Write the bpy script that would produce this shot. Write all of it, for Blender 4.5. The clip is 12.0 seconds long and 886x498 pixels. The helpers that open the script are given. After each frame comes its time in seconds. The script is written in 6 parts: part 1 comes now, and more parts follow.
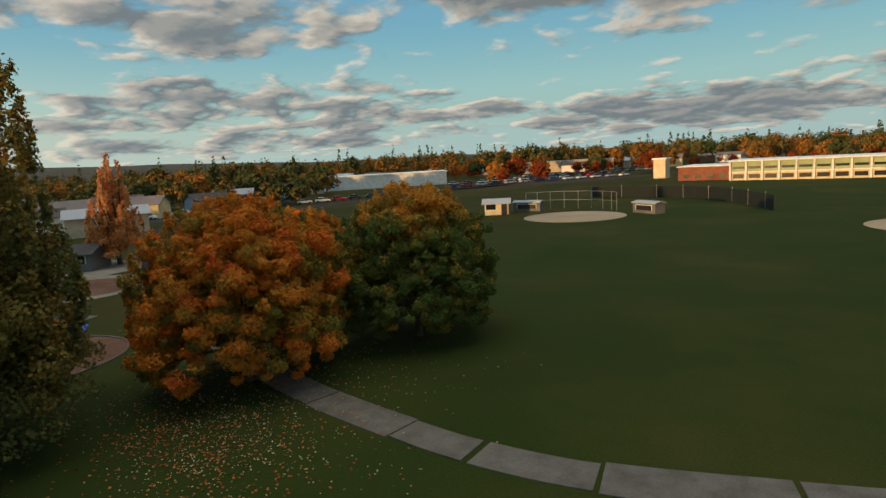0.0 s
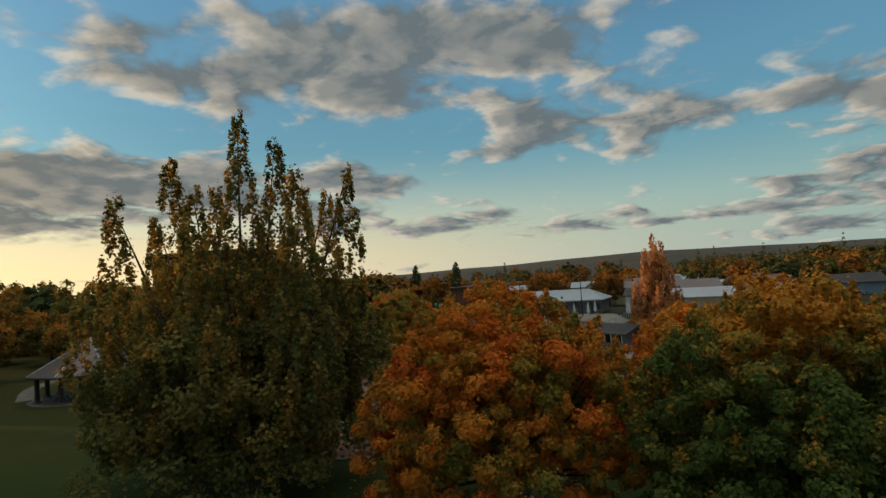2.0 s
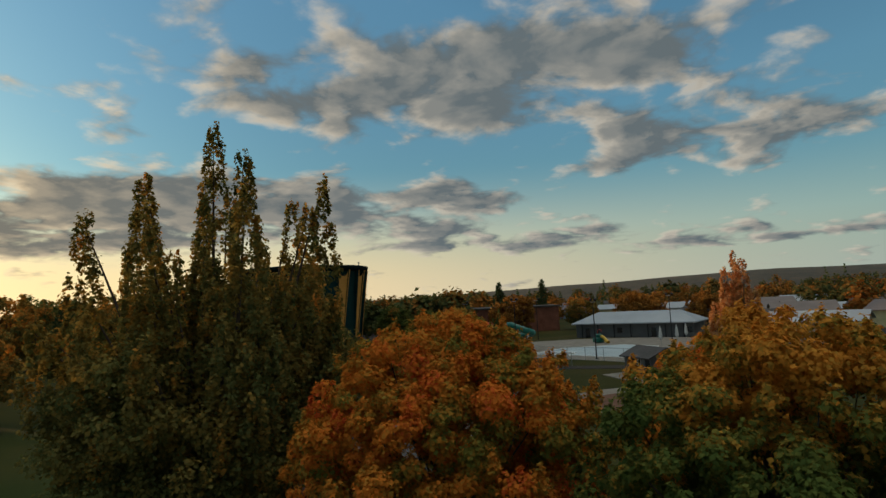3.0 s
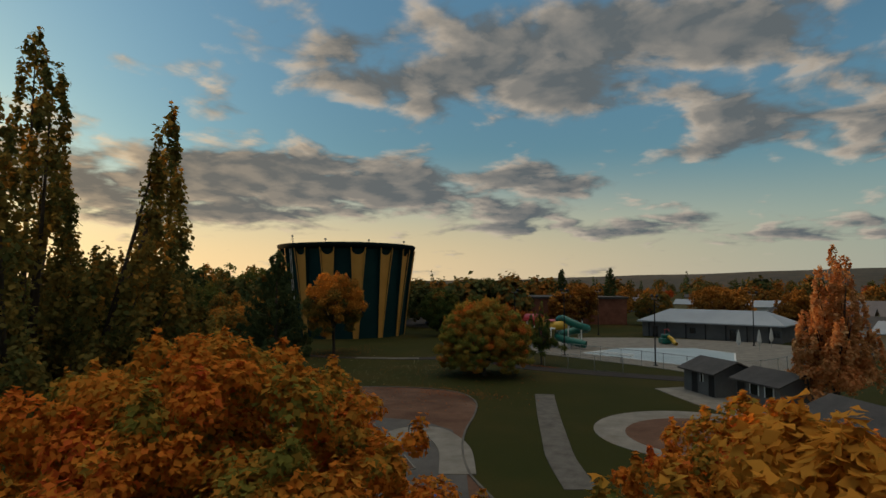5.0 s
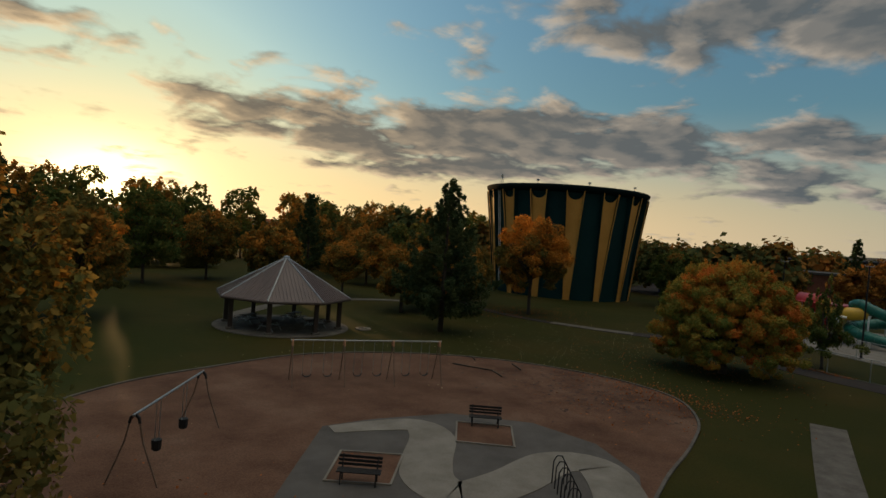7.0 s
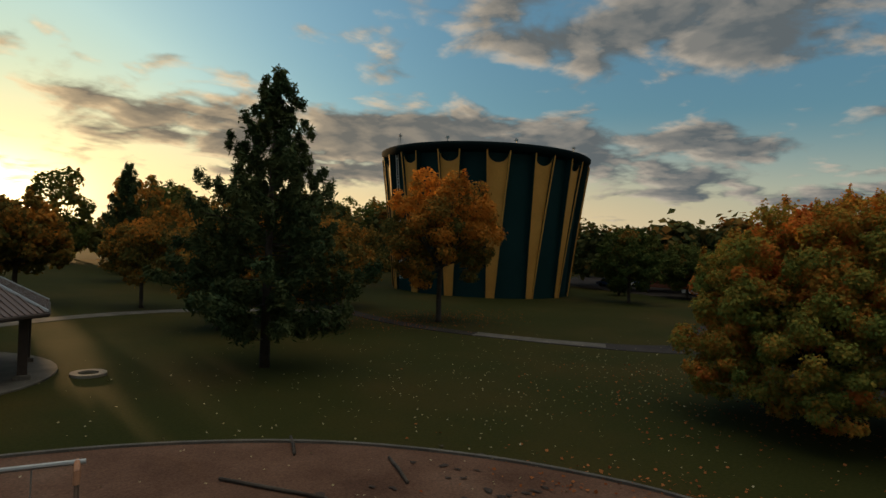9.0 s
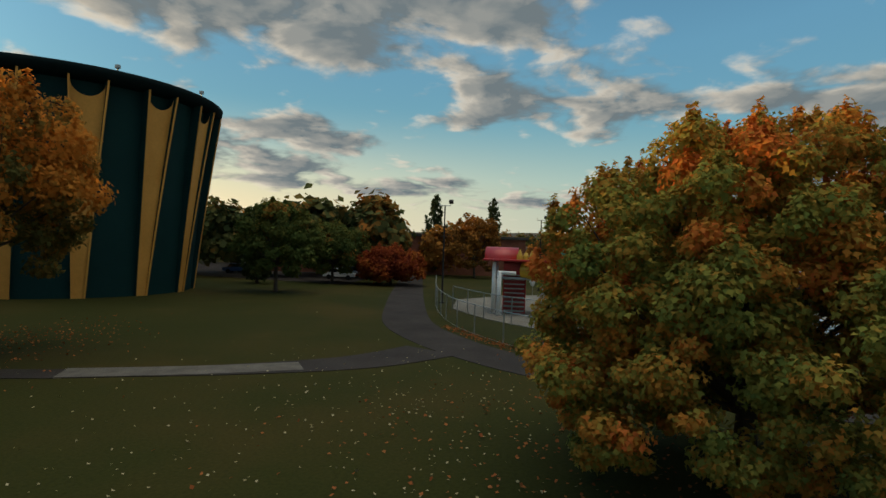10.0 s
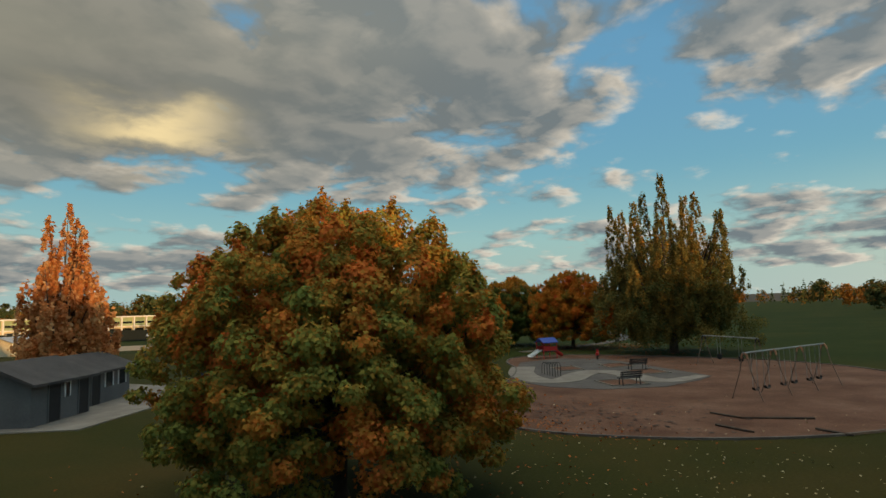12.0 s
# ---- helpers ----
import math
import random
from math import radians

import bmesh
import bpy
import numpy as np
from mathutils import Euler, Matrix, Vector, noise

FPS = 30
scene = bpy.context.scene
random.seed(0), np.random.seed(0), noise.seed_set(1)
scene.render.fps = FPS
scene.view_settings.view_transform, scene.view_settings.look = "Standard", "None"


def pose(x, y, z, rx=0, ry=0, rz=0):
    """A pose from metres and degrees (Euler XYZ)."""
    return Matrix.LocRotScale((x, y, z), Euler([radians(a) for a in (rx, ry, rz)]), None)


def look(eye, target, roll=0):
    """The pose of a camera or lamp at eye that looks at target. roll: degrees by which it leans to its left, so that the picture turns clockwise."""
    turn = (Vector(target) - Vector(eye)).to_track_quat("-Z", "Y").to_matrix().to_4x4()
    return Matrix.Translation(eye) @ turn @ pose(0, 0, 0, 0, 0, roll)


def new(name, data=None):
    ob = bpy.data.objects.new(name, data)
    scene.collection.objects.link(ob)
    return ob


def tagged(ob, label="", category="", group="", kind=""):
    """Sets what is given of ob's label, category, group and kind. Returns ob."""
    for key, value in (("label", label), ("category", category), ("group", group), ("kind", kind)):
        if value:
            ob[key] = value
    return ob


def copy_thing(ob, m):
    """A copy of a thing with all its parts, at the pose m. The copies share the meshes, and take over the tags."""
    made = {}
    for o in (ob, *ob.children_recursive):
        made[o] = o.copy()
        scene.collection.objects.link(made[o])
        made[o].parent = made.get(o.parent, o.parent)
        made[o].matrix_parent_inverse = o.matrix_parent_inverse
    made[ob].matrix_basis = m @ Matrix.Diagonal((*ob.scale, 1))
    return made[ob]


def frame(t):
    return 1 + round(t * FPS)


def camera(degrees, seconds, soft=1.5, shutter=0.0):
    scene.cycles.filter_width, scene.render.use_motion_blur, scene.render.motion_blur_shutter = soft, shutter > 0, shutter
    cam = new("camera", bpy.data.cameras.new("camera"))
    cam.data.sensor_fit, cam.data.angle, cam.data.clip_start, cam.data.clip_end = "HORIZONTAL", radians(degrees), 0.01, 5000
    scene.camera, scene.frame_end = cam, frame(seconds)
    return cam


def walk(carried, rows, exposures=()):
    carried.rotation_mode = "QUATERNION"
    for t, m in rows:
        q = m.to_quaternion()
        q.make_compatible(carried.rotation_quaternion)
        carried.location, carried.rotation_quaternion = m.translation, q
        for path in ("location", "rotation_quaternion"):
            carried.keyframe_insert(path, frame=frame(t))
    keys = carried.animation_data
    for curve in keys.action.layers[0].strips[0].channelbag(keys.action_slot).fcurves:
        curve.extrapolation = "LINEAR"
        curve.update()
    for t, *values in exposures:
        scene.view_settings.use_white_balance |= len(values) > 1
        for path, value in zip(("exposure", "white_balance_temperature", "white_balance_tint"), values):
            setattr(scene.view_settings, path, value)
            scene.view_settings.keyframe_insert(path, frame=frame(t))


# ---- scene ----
cam = camera(73.0, 12.0)
PATH = [
    (0, (24.30, 24.15, 10.51), (12.18, 39.71, 7.55), -3.31),
    (0.5, (24.90, 30.29, 10.42), (8.01, 40.81, 8.42), -5.09),
    (1, (24.60, 35.02, 10.24), (5.36, 40.41, 9.41), -5.38),
    (1.5, (23.90, 38.91, 10.00), (3.92, 39.86, 10.13), -4.43),
    (2, (22.60, 42.61, 9.82), (2.82, 39.79, 10.82), -3.74),
    (2.5, (20.91, 45.32, 9.74), (1.67, 40.10, 11.30), -3.13),
    (3, (18.07, 47.57, 9.83), (-0.90, 41.45, 11.55), -2.89),
    (4.8, (8.05, 49.44, 10.44), (-10.24, 41.48, 11.92), -0.73),
    (5, (6.25, 49.60, 10.36), (-11.76, 40.98, 11.53), 0.05),
    (5.5, (2.82, 49.28, 10.39), (-13.94, 38.39, 10.87), 2.26),
    (6, (-1.49, 48.07, 10.31), (-16.63, 35.00, 10.20), 4.57),
    (6.5, (-6.14, 46.12, 9.74), (-19.83, 31.55, 9.35), 5.90),
    (8.3, (-23.85, 34.23, 7.31), (-36.76, 18.97, 6.78), 3.26),
    (8.5, (-26.04, 32.35, 6.99), (-38.92, 17.05, 6.54), 3.28),
    (9, (-31.43, 27.21, 6.25), (-46.67, 14.25, 6.06), 2.67),
    (9.5, (-37.45, 22.00, 5.79), (-55.83, 14.12, 5.57), 1.30),
    (10, (-43.47, 17.61, 5.38), (-63.43, 16.34, 5.22), 2.03),
    (10.5, (-49.72, 13.97, 5.43), (-67.96, 22.15, 5.76), 4.23),
    (11, (-56.24, 11.89, 5.75), (-67.12, 28.65, 6.55), 3.55),
    (11.5, (-65.80, 10.30, 5.65), (-59.01, 29.00, 7.71), 0.74),
    (11.8, (-68.60, 10.70, 5.55), (-55.62, 25.78, 7.56), -0.49),
    (12, (-70.78, 10.90, 5.42), (-54.56, 22.44, 7.35), -1.68),
]
walk(cam, [(t, look(eye, target, roll)) for t, eye, target, roll in PATH], [(0, 0.90, 6800, 3), (1.5, 0.68, 6700, 1), (3, 0.40, 6700, 1), (5, 0.18, 7000, 6), (8.5, 0.06, 7000, 6), (9.5, 0.45, 6800, 2), (10.3, 0.84, 6700, 1), (11.5, 0.90, 6800, 3), (12, 0.86, 6800, 2)])

# ---- world: low evening sun in the south, broken clouds ----
SUN_AZ, SUN_EL = 168.0, 4.4      # azimuth from +y, counted to the left


def aim(az, el=0.0):
    a, e = radians(az), radians(el)
    return Vector((-math.sin(a) * math.cos(e), math.cos(a) * math.cos(e), math.sin(e)))


class Net:
    """A short way to write node arithmetic."""

    def __init__(self, tree):
        self.tree = tree

    def node(self, kind):
        return self.tree.nodes.new(kind)

    def put(self, socket, value):
        if isinstance(value, bpy.types.NodeSocket):
            self.tree.links.new(value, socket)
        else:
            socket.default_value = value

    def math(self, op, a, b=0.0, c=0.0, clamp=False):
        n = self.node("ShaderNodeMath")
        n.operation, n.use_clamp = op, clamp
        for s, v in zip(n.inputs, (a, b, c)):
            self.put(s, v)
        return n.outputs[0]

    def mix(self, f, a, b, blend="MIX"):
        n = self.node("ShaderNodeMix")
        n.data_type, n.blend_type = "RGBA", blend
        self.put(n.inputs[0], f)
        self.put(n.inputs[6], a)
        self.put(n.inputs[7], b)
        return n.outputs[2]

    def noise(self, vec, scale, detail=4.0, rough=0.55, distort=0.0):
        n = self.node("ShaderNodeTexNoise")
        if vec is not None:
            self.put(n.inputs["Vector"], vec)
        n.inputs["Scale"].default_value, n.inputs["Detail"].default_value = scale, detail
        n.inputs["Roughness"].default_value, n.inputs["Distortion"].default_value = rough, distort
        return n.outputs[0]

    def ramp(self, f, stops):
        n = self.node("ShaderNodeValToRGB")
        e = n.color_ramp.elements
        while len(e) < len(stops):
            e.new(0.5)
        for k, (p, c) in zip(e, stops):
            k.position, k.color = p, (*c, 1)
        self.put(n.inputs[0], f)
        return n.outputs[0]

    def span(self, v, a, b, c=0.0, d=1.0, smooth=True):
        n = self.node("ShaderNodeMapRange")
        n.interpolation_type = "SMOOTHSTEP" if smooth else "LINEAR"
        for s, x in zip(n.inputs, (v, a, b, c, d)):
            self.put(s, x)
        return n.outputs[0]


def build_world():
    world = bpy.data.worlds.new("evening_sky")
    scene.world = world
    world.use_nodes = True
    t = world.node_tree
    t.nodes.clear()
    n = Net(t)
    sky = n.node("ShaderNodeTexSky")
    sky.sky_type, sky.sun_disc = "NISHITA", False
    sky.sun_elevation, sky.sun_rotation = radians(SUN_EL + 2.5), radians(180 - SUN_AZ) + math.pi
    sky.air_density, sky.dust_density, sky.ozone_density = 1.0, 0.6, 1.2
    way = n.node("ShaderNodeTexCoord").outputs["Generated"]
    part = n.node("ShaderNodeSeparateXYZ")
    n.put(part.inputs[0], way)
    x, y, z = part.outputs
    az = n.math("DEGREES", n.math("ARCTAN2", n.math("MULTIPLY", x, -1.0), y))
    el = n.math("DEGREES", n.math("ARCSINE", z))
    # flat-bottomed clouds: a layer seen from below, pressed together towards the horizon
    lift = n.math("ADD", n.math("MAXIMUM", z, 0.0), 0.19)
    flat = n.node("ShaderNodeCombineXYZ")
    n.put(flat.inputs[0], n.math("DIVIDE", x, lift))
    n.put(flat.inputs[1], n.math("DIVIDE", y, lift))
    flat.inputs[2].default_value = 3.7
    p = flat.outputs[0]
    shift = n.node("ShaderNodeVectorMath")
    shift.operation = "ADD"
    n.put(shift.inputs[0], p)
    shift.inputs[1].default_value = (0.0, -0.085, 0.0)
    fine = n.noise(p, 3.9, 9.0, 0.51, 0.2)
    fine2 = n.noise(shift.outputs[0], 3.9, 6.0, 0.51, 0.2)
    # where the cloud banks stand: azimuth, elevation, half widths, strength; the last, overhead, is unseen and added
    banks = ((1.4, 30.0, 30.6, 15.0, 0.9), (-47.5, 22.0, 23.4, 10.3, 0.62), (-14.6, 21.1, 25.2, 8.6, 0.85), (17.0, 17.0, 23.0, 4.8, 0.80), (15.0, 3.0, 14.0, 1.6, 0.52), (56.0, 6.6, 13.0, 1.3, 0.42), (50.0, 2.4, 18.0, 0.9, 0.40), (-18.6, 4.6, 21.6, 2.2, 0.45), (-82.0, 5.5, 23.4, 2.3, 0.42), (134.9, 9.0, 24.3, 3.2, 0.58), (111.9, 8.8, 11.7, 2.6, 0.42), (102.8, 21.1, 21.6, 5.9, 0.46), (81.1, 13.6, 13.5, 2.9, 0.45), (57.7, 12.8, 11.7, 2.7, 0.42), (99.6, 5.3, 16.2, 0.9, 0.36), (74.4, 4.4, 18.0, 0.8, 0.34), (46.5, 4.7, 19.8, 1.4, 0.4), (140.0, 17.6, 5.4, 2.3, 0.34), (-105.0, 22.9, 27.0, 9.0, 0.45), (-150.0, 12.3, 30.6, 6.3, 0.4), (30, 75, 200, 23.4, 0.55))
    total = None
    for a, e, wa, we, s in banks:
        da = n.math("DIVIDE", n.math("WRAP", n.math("SUBTRACT", az, float(a)), 180.0, -180.0), float(wa))
        de = n.math("DIVIDE", n.math("SUBTRACT", el, float(e)), float(we))
        r = n.math("ADD", n.math("MULTIPLY", da, da), n.math("MULTIPLY", de, de))
        g = n.math("MULTIPLY", n.math("EXPONENT", n.math("MULTIPLY", n.math("MULTIPLY", r, r), -0.5)), s)
        total = g if total is None else n.math("MAXIMUM", total, g)
    dens = n.math("ADD", n.math("MULTIPLY", n.math("SUBTRACT", fine, 0.5), 1.7), n.math("SUBTRACT", total, 0.24))
    mask = n.span(dens, -0.12, 0.20)
    thick = n.span(dens, 0.0, 0.38)
    lit = n.math("MULTIPLY_ADD", n.math("SUBTRACT", fine, fine2), 5.5, 0.30, clamp=True)
    near_sun = n.math("POWER", n.math("MAXIMUM", n.math("MULTIPLY", n.math("COSINE", n.math("RADIANS", n.math("SUBTRACT", az, SUN_AZ))), n.math("COSINE", n.math("RADIANS", el))), 0.0), 6.0)
    bright = n.mix(near_sun, (0.47, 0.405, 0.355, 1), (0.95, 0.68, 0.40, 1))
    dark = n.mix(near_sun, (0.098, 0.116, 0.135, 1), (0.20, 0.165, 0.125, 1))
    cloud = n.mix(n.math("MULTIPLY", lit, n.math("SUBTRACT", 1.0, n.math("MULTIPLY", thick, 0.78))), dark, bright)
    # the sky's own light, with its brightest part held down evenly in all colours
    tint = n.mix(1.0, sky.outputs[0], (SKY * 0.53, SKY * 0.80, SKY * 0.98, 1), "MULTIPLY")
    most = n.node("ShaderNodeSeparateColor")
    n.put(most.inputs[0], tint)
    peak = n.math("MAXIMUM", n.math("MAXIMUM", most.outputs[0], most.outputs[1]), most.outputs[2])
    hold = n.math("MINIMUM", n.math("DIVIDE", n.math("MULTIPLY_ADD", near_sun, 0.45, 0.30), n.math("MAXIMUM", peak, 0.01)), 1.0)
    held = n.node("ShaderNodeVectorMath")
    held.operation = "SCALE"
    n.put(held.inputs[0], tint)
    n.put(held.inputs["Scale"], hold)
    west = n.math("POWER", n.math("MAXIMUM", n.math("MULTIPLY_ADD", n.math("COSINE", n.math("RADIANS", n.math("SUBTRACT", az, SUN_AZ))), 0.5, 0.5), 0.0), 2.8)
    pale = n.mix(west, (0.195, 0.268, 0.300, 1), (1.08, 0.72, 0.38, 1))
    tint = n.mix(n.math("MULTIPLY", n.span(el, 13.0, 0.0), 0.9), held.outputs[0], pale)
    glow = n.math("MULTIPLY", n.math("POWER", near_sun, 4.0), n.span(el, 18.0, 0.0))
    tint = n.mix(n.math("MULTIPLY", glow, 0.75), tint, (1.5, 1.12, 0.62, 1))
    core = n.math("POWER", near_sun, 45.0)
    tint = n.mix(n.math("MULTIPLY", core, n.span(el, 9.0, 3.0)), tint, (4.0, 3.2, 1.8, 1))
    # cloud above the view is made near white to add fill light below
    high = n.span(el, 34.0, 62.0)
    cloud = n.mix(high, cloud, (0.98, 0.95, 0.90, 1))
    # the broad rain-grey bank in the north is browner and softer
    ba = n.math("DIVIDE", n.math("ADD", az, 8.0), 44.0)
    be = n.math("DIVIDE", n.math("SUBTRACT", el, 21.5), 11.5)
    bank = n.math("EXPONENT", n.math("MULTIPLY", n.math("ADD", n.math("MULTIPLY", ba, ba), n.math("MULTIPLY", be, be)), -1.0))
    soft = n.mix(n.span(n.noise(p, 0.9, 4.0, 0.5), 0.35, 0.65), (0.095, 0.088, 0.074, 1), (0.175, 0.158, 0.126, 1))
    cloud = n.mix(n.math("MULTIPLY", bank, 0.85), cloud, soft)
    # one break in the cloud bank, lit yellow from behind
    ga = n.math("DIVIDE", n.math("SUBTRACT", az, -28.5), 5.4)
    ge = n.math("DIVIDE", n.math("ADD", n.math("SUBTRACT", el, 16.2), n.math("MULTIPLY", n.math("SUBTRACT", fine, 0.5), 11.0)), 1.9)
    gap = n.math("EXPONENT", n.math("MULTIPLY", n.math("ADD", n.math("MULTIPLY", ga, ga), n.math("MULTIPLY", ge, ge)), -1.0))
    cloud = n.mix(n.math("MULTIPLY", gap, 0.85), cloud, (0.56, 0.43, 0.24, 1))
    col = n.mix(mask, tint, cloud)
    bg = n.node("ShaderNodeBackground")
    n.put(bg.inputs[0], col)
    bg.inputs[1].default_value = 1.0
    out = n.node("ShaderNodeOutputWorld")
    t.links.new(bg.outputs[0], out.inputs[0])


SKY = 0.15
build_world()
lamp = bpy.data.lights.new("sun", "SUN")
lamp.energy, lamp.angle, lamp.color = 2.4, radians(0.6), (1.0, 0.58, 0.26)
sun = new("sun", lamp)
sun.matrix_world = look(aim(SUN_AZ, SUN_EL) * 100, (0, 0, 0))


# ---- materials ----
def surface(name, stops, scale=4.0, fine=40.0, rough=0.85, bump=0.3, metal=0.0, mottle=0.35, spec=0.3, coords="Object"):
    """stops: colours over a large noise; a finer noise lightens and darkens them a little."""
    m = bpy.data.materials.new(name)
    m.use_nodes = True
    t = m.node_tree
    n = Net(t)
    b = t.nodes["Principled BSDF"]
    v = n.node("ShaderNodeTexCoord").outputs[coords]
    big, small = n.noise(v, scale, 5.0, 0.6), n.noise(v, fine, 4.0, 0.65)
    if len(stops) == 1:
        stops = [(0.25, [c * 0.78 for c in stops[0]]), (0.75, [min(1, c * 1.15) for c in stops[0]])]
    col = n.ramp(big, stops)
    k = n.math("MULTIPLY_ADD", n.math("SUBTRACT", small, 0.5), mottle * 2, 1.0)
    grey = n.node("ShaderNodeCombineColor")
    for s in grey.inputs:
        n.put(s, k)
    col = n.mix(1.0, col, grey.outputs[0], "MULTIPLY")
    n.put(b.inputs["Base Color"], col)
    b.inputs["Roughness"].default_value, b.inputs["Metallic"].default_value = rough, metal
    b.inputs["Specular IOR Level"].default_value = spec
    if bump:
        u = n.node("ShaderNodeBump")
        u.inputs["Strength"].default_value, u.inputs["Distance"].default_value = bump, 0.02
        n.put(u.inputs["Height"], small)
        n.put(b.inputs["Normal"], u.outputs[0])
    return m


def foliage(name, stops, patch=0.35, through_light=0.45, clump=0.0):
    """Leaves: hue by patches of the crown and leaf by leaf, with light coming through."""
    m = bpy.data.materials.new(name)
    m.use_nodes = True
    t = m.node_tree
    n = Net(t)
    t.nodes.remove(t.nodes["Principled BSDF"])
    geo = n.node("ShaderNodeNewGeometry")
    v = n.node("ShaderNodeTexCoord").outputs["Object"]
    f = n.math("MULTIPLY_ADD", n.math("SUBTRACT", n.noise(v, patch, 3.0, 0.6), 0.5), 0.7 if clump else 1.9, 0.0 if clump else 0.5)
    if clump:
        hue = n.node("ShaderNodeAttribute")
        hue.attribute_name = "tone"
        f = n.math("ADD", f, hue.outputs["Fac"])
    f = n.math("ADD", f, n.math("MULTIPLY", n.math("SUBTRACT", geo.outputs["Random Per Island"], 0.5), 0.42), clamp=True)
    col = n.ramp(f, stops)
    d, tr, mx = n.node("ShaderNodeBsdfDiffuse"), n.node("ShaderNodeBsdfTranslucent"), n.node("ShaderNodeMixShader")
    n.put(d.inputs[0], col)
    n.put(tr.inputs[0], col)
    mx.inputs[0].default_value = through_light
    t.links.new(d.outputs[0], mx.inputs[1])
    t.links.new(tr.outputs[0], mx.inputs[2])
    t.links.new(mx.outputs[0], t.nodes["Material Output"].inputs[0])
    return m


G = surface("grass", [(0.25, (0.024, 0.031, 0.0065)), (0.48, (0.032, 0.036, 0.008)), (0.68, (0.052, 0.043, 0.011)), (0.9, (0.074, 0.050, 0.018))], 0.07, 9.0, 0.95, 0.6, mottle=0.5, spec=0.06)
net = Net(G.node_tree)
spot = net.node("ShaderNodeSeparateXYZ")
net.put(spot.inputs[0], net.node("ShaderNodeTexCoord").outputs["Object"])
shade = G.node_tree.nodes["Principled BSDF"].inputs["Base Color"]
lawn = shade.links[0].from_socket
patchy = net.math("MULTIPLY_ADD", net.math("SUBTRACT", net.noise(None, 0.05, 3.0), 0.5), 30.0, spot.outputs[0])
net.put(shade, net.mix(1.0, lawn, net.mix(net.span(patchy, -36.0, -4.0), (1.08, 0.95, 1.0, 1), (0.84, 1.03, 0.92, 1)), "MULTIPLY"))
BARK_CHIPS = surface("bark_chips", [(0.3, (0.085, 0.042, 0.026)), (0.52, (0.135, 0.070, 0.044)), (0.8, (0.19, 0.112, 0.074))], 0.35, 14.0, 0.95, 0.8, mottle=0.7, spec=0.1)
CONCRETE = surface("concrete", [(0.25, (0.075, 0.066, 0.055)), (0.5, (0.125, 0.108, 0.090)), (0.75, (0.165, 0.145, 0.122))], 0.9, 18.0, 0.9, 0.4, mottle=0.45, spec=0.1)
PALE_CONCRETE = surface("pale_concrete", [(0.25, (0.155, 0.132, 0.105)), (0.5, (0.21, 0.183, 0.15)), (0.75, (0.265, 0.235, 0.195))], 0.7, 16.0, 0.9, 0.35, mottle=0.3, spec=0.12)
PAD_GREY = surface("grey_pad", [(0.3, (0.080, 0.070, 0.062)), (0.7, (0.125, 0.110, 0.097))], 0.5, 26.0, 0.92, 0.4, mottle=0.35, spec=0.1)
ASPHALT = surface("asphalt", [(0.3, (0.032, 0.026, 0.023)), (0.7, (0.054, 0.044, 0.039))], 0.4, 30.0, 0.9, 0.5, mottle=0.4, spec=0.08)
DIRT = surface("infield_dirt", [(0.3, (0.26, 0.19, 0.12)), (0.7, (0.36, 0.27, 0.18))], 0.08, 4.0, 0.95, 0.3)
BARK = surface("tree_bark", [(0.3, (0.045, 0.033, 0.025)), (0.7, (0.10, 0.078, 0.060))], 2.0, 24.0, 0.95, 0.9)
TEAL = surface("teal_paint", [(0.3, (0.0035, 0.026, 0.027)), (0.7, (0.006, 0.036, 0.037))], 0.25, 6.0, 0.7, 0.1, mottle=0.15, spec=0.15)
OCHRE = surface("ochre_paint", [(0.3, (0.52, 0.25, 0.050)), (0.7, (0.64, 0.32, 0.072))], 0.25, 5.0, 0.6, 0.1, mottle=0.18)
DARK_RIM = surface("dark_rim", [(0.008, 0.016, 0.017)], 0.4, 6.0, 0.9, 0.1, spec=0.05)
ROOF_BROWN = surface("brown_metal_roof", [(0.3, (0.10, 0.068, 0.058)), (0.7, (0.15, 0.105, 0.09))], 0.3, 12.0, 0.5, 0.15, mottle=0.2, spec=0.5)
POST_BROWN = surface("brown_post", [(0.055, 0.038, 0.03)], 2.0, 20.0, 0.7, 0.2)
GALV = surface("galvanised_steel", [(0.36, 0.36, 0.35)], 3.0, 30.0, 0.45, 0.1, metal=0.7, mottle=0.15)
LEG_BROWN = surface("brown_steel_leg", [(0.17, 0.11, 0.078)], 3.0, 30.0, 0.6, 0.1, mottle=0.2)
POST_DARK = surface("dark_steel", [(0.018, 0.016, 0.016)], 3.0, 30.0, 0.6, 0.1, mottle=0.2)
ORANGE_PAINT = surface("faded_orange_paint", [(0.42, 0.20, 0.11)], 3.0, 30.0, 0.5, 0.1)
WHITE_PAINT = surface("white_paint", [(0.72, 0.70, 0.66)], 1.0, 16.0, 0.6, 0.1, mottle=0.12)
POOL_BLUE = surface("pale_pool_paint", [(0.3, (0.30, 0.36, 0.38)), (0.7, (0.40, 0.45, 0.46))], 0.2, 8.0, 0.6, 0.1, mottle=0.12)
ROOF_GREY = surface("grey_metal_roof", [(0.3, (0.25, 0.265, 0.28)), (0.7, (0.34, 0.355, 0.37))], 0.15, 6.0, 0.45, 0.1, mottle=0.12, spec=0.5)
ROOF_DARK = surface("dark_shingle_roof", [(0.3, (0.045, 0.040, 0.038)), (0.7, (0.085, 0.075, 0.068))], 0.6, 14.0, 0.9, 0.5, mottle=0.4)
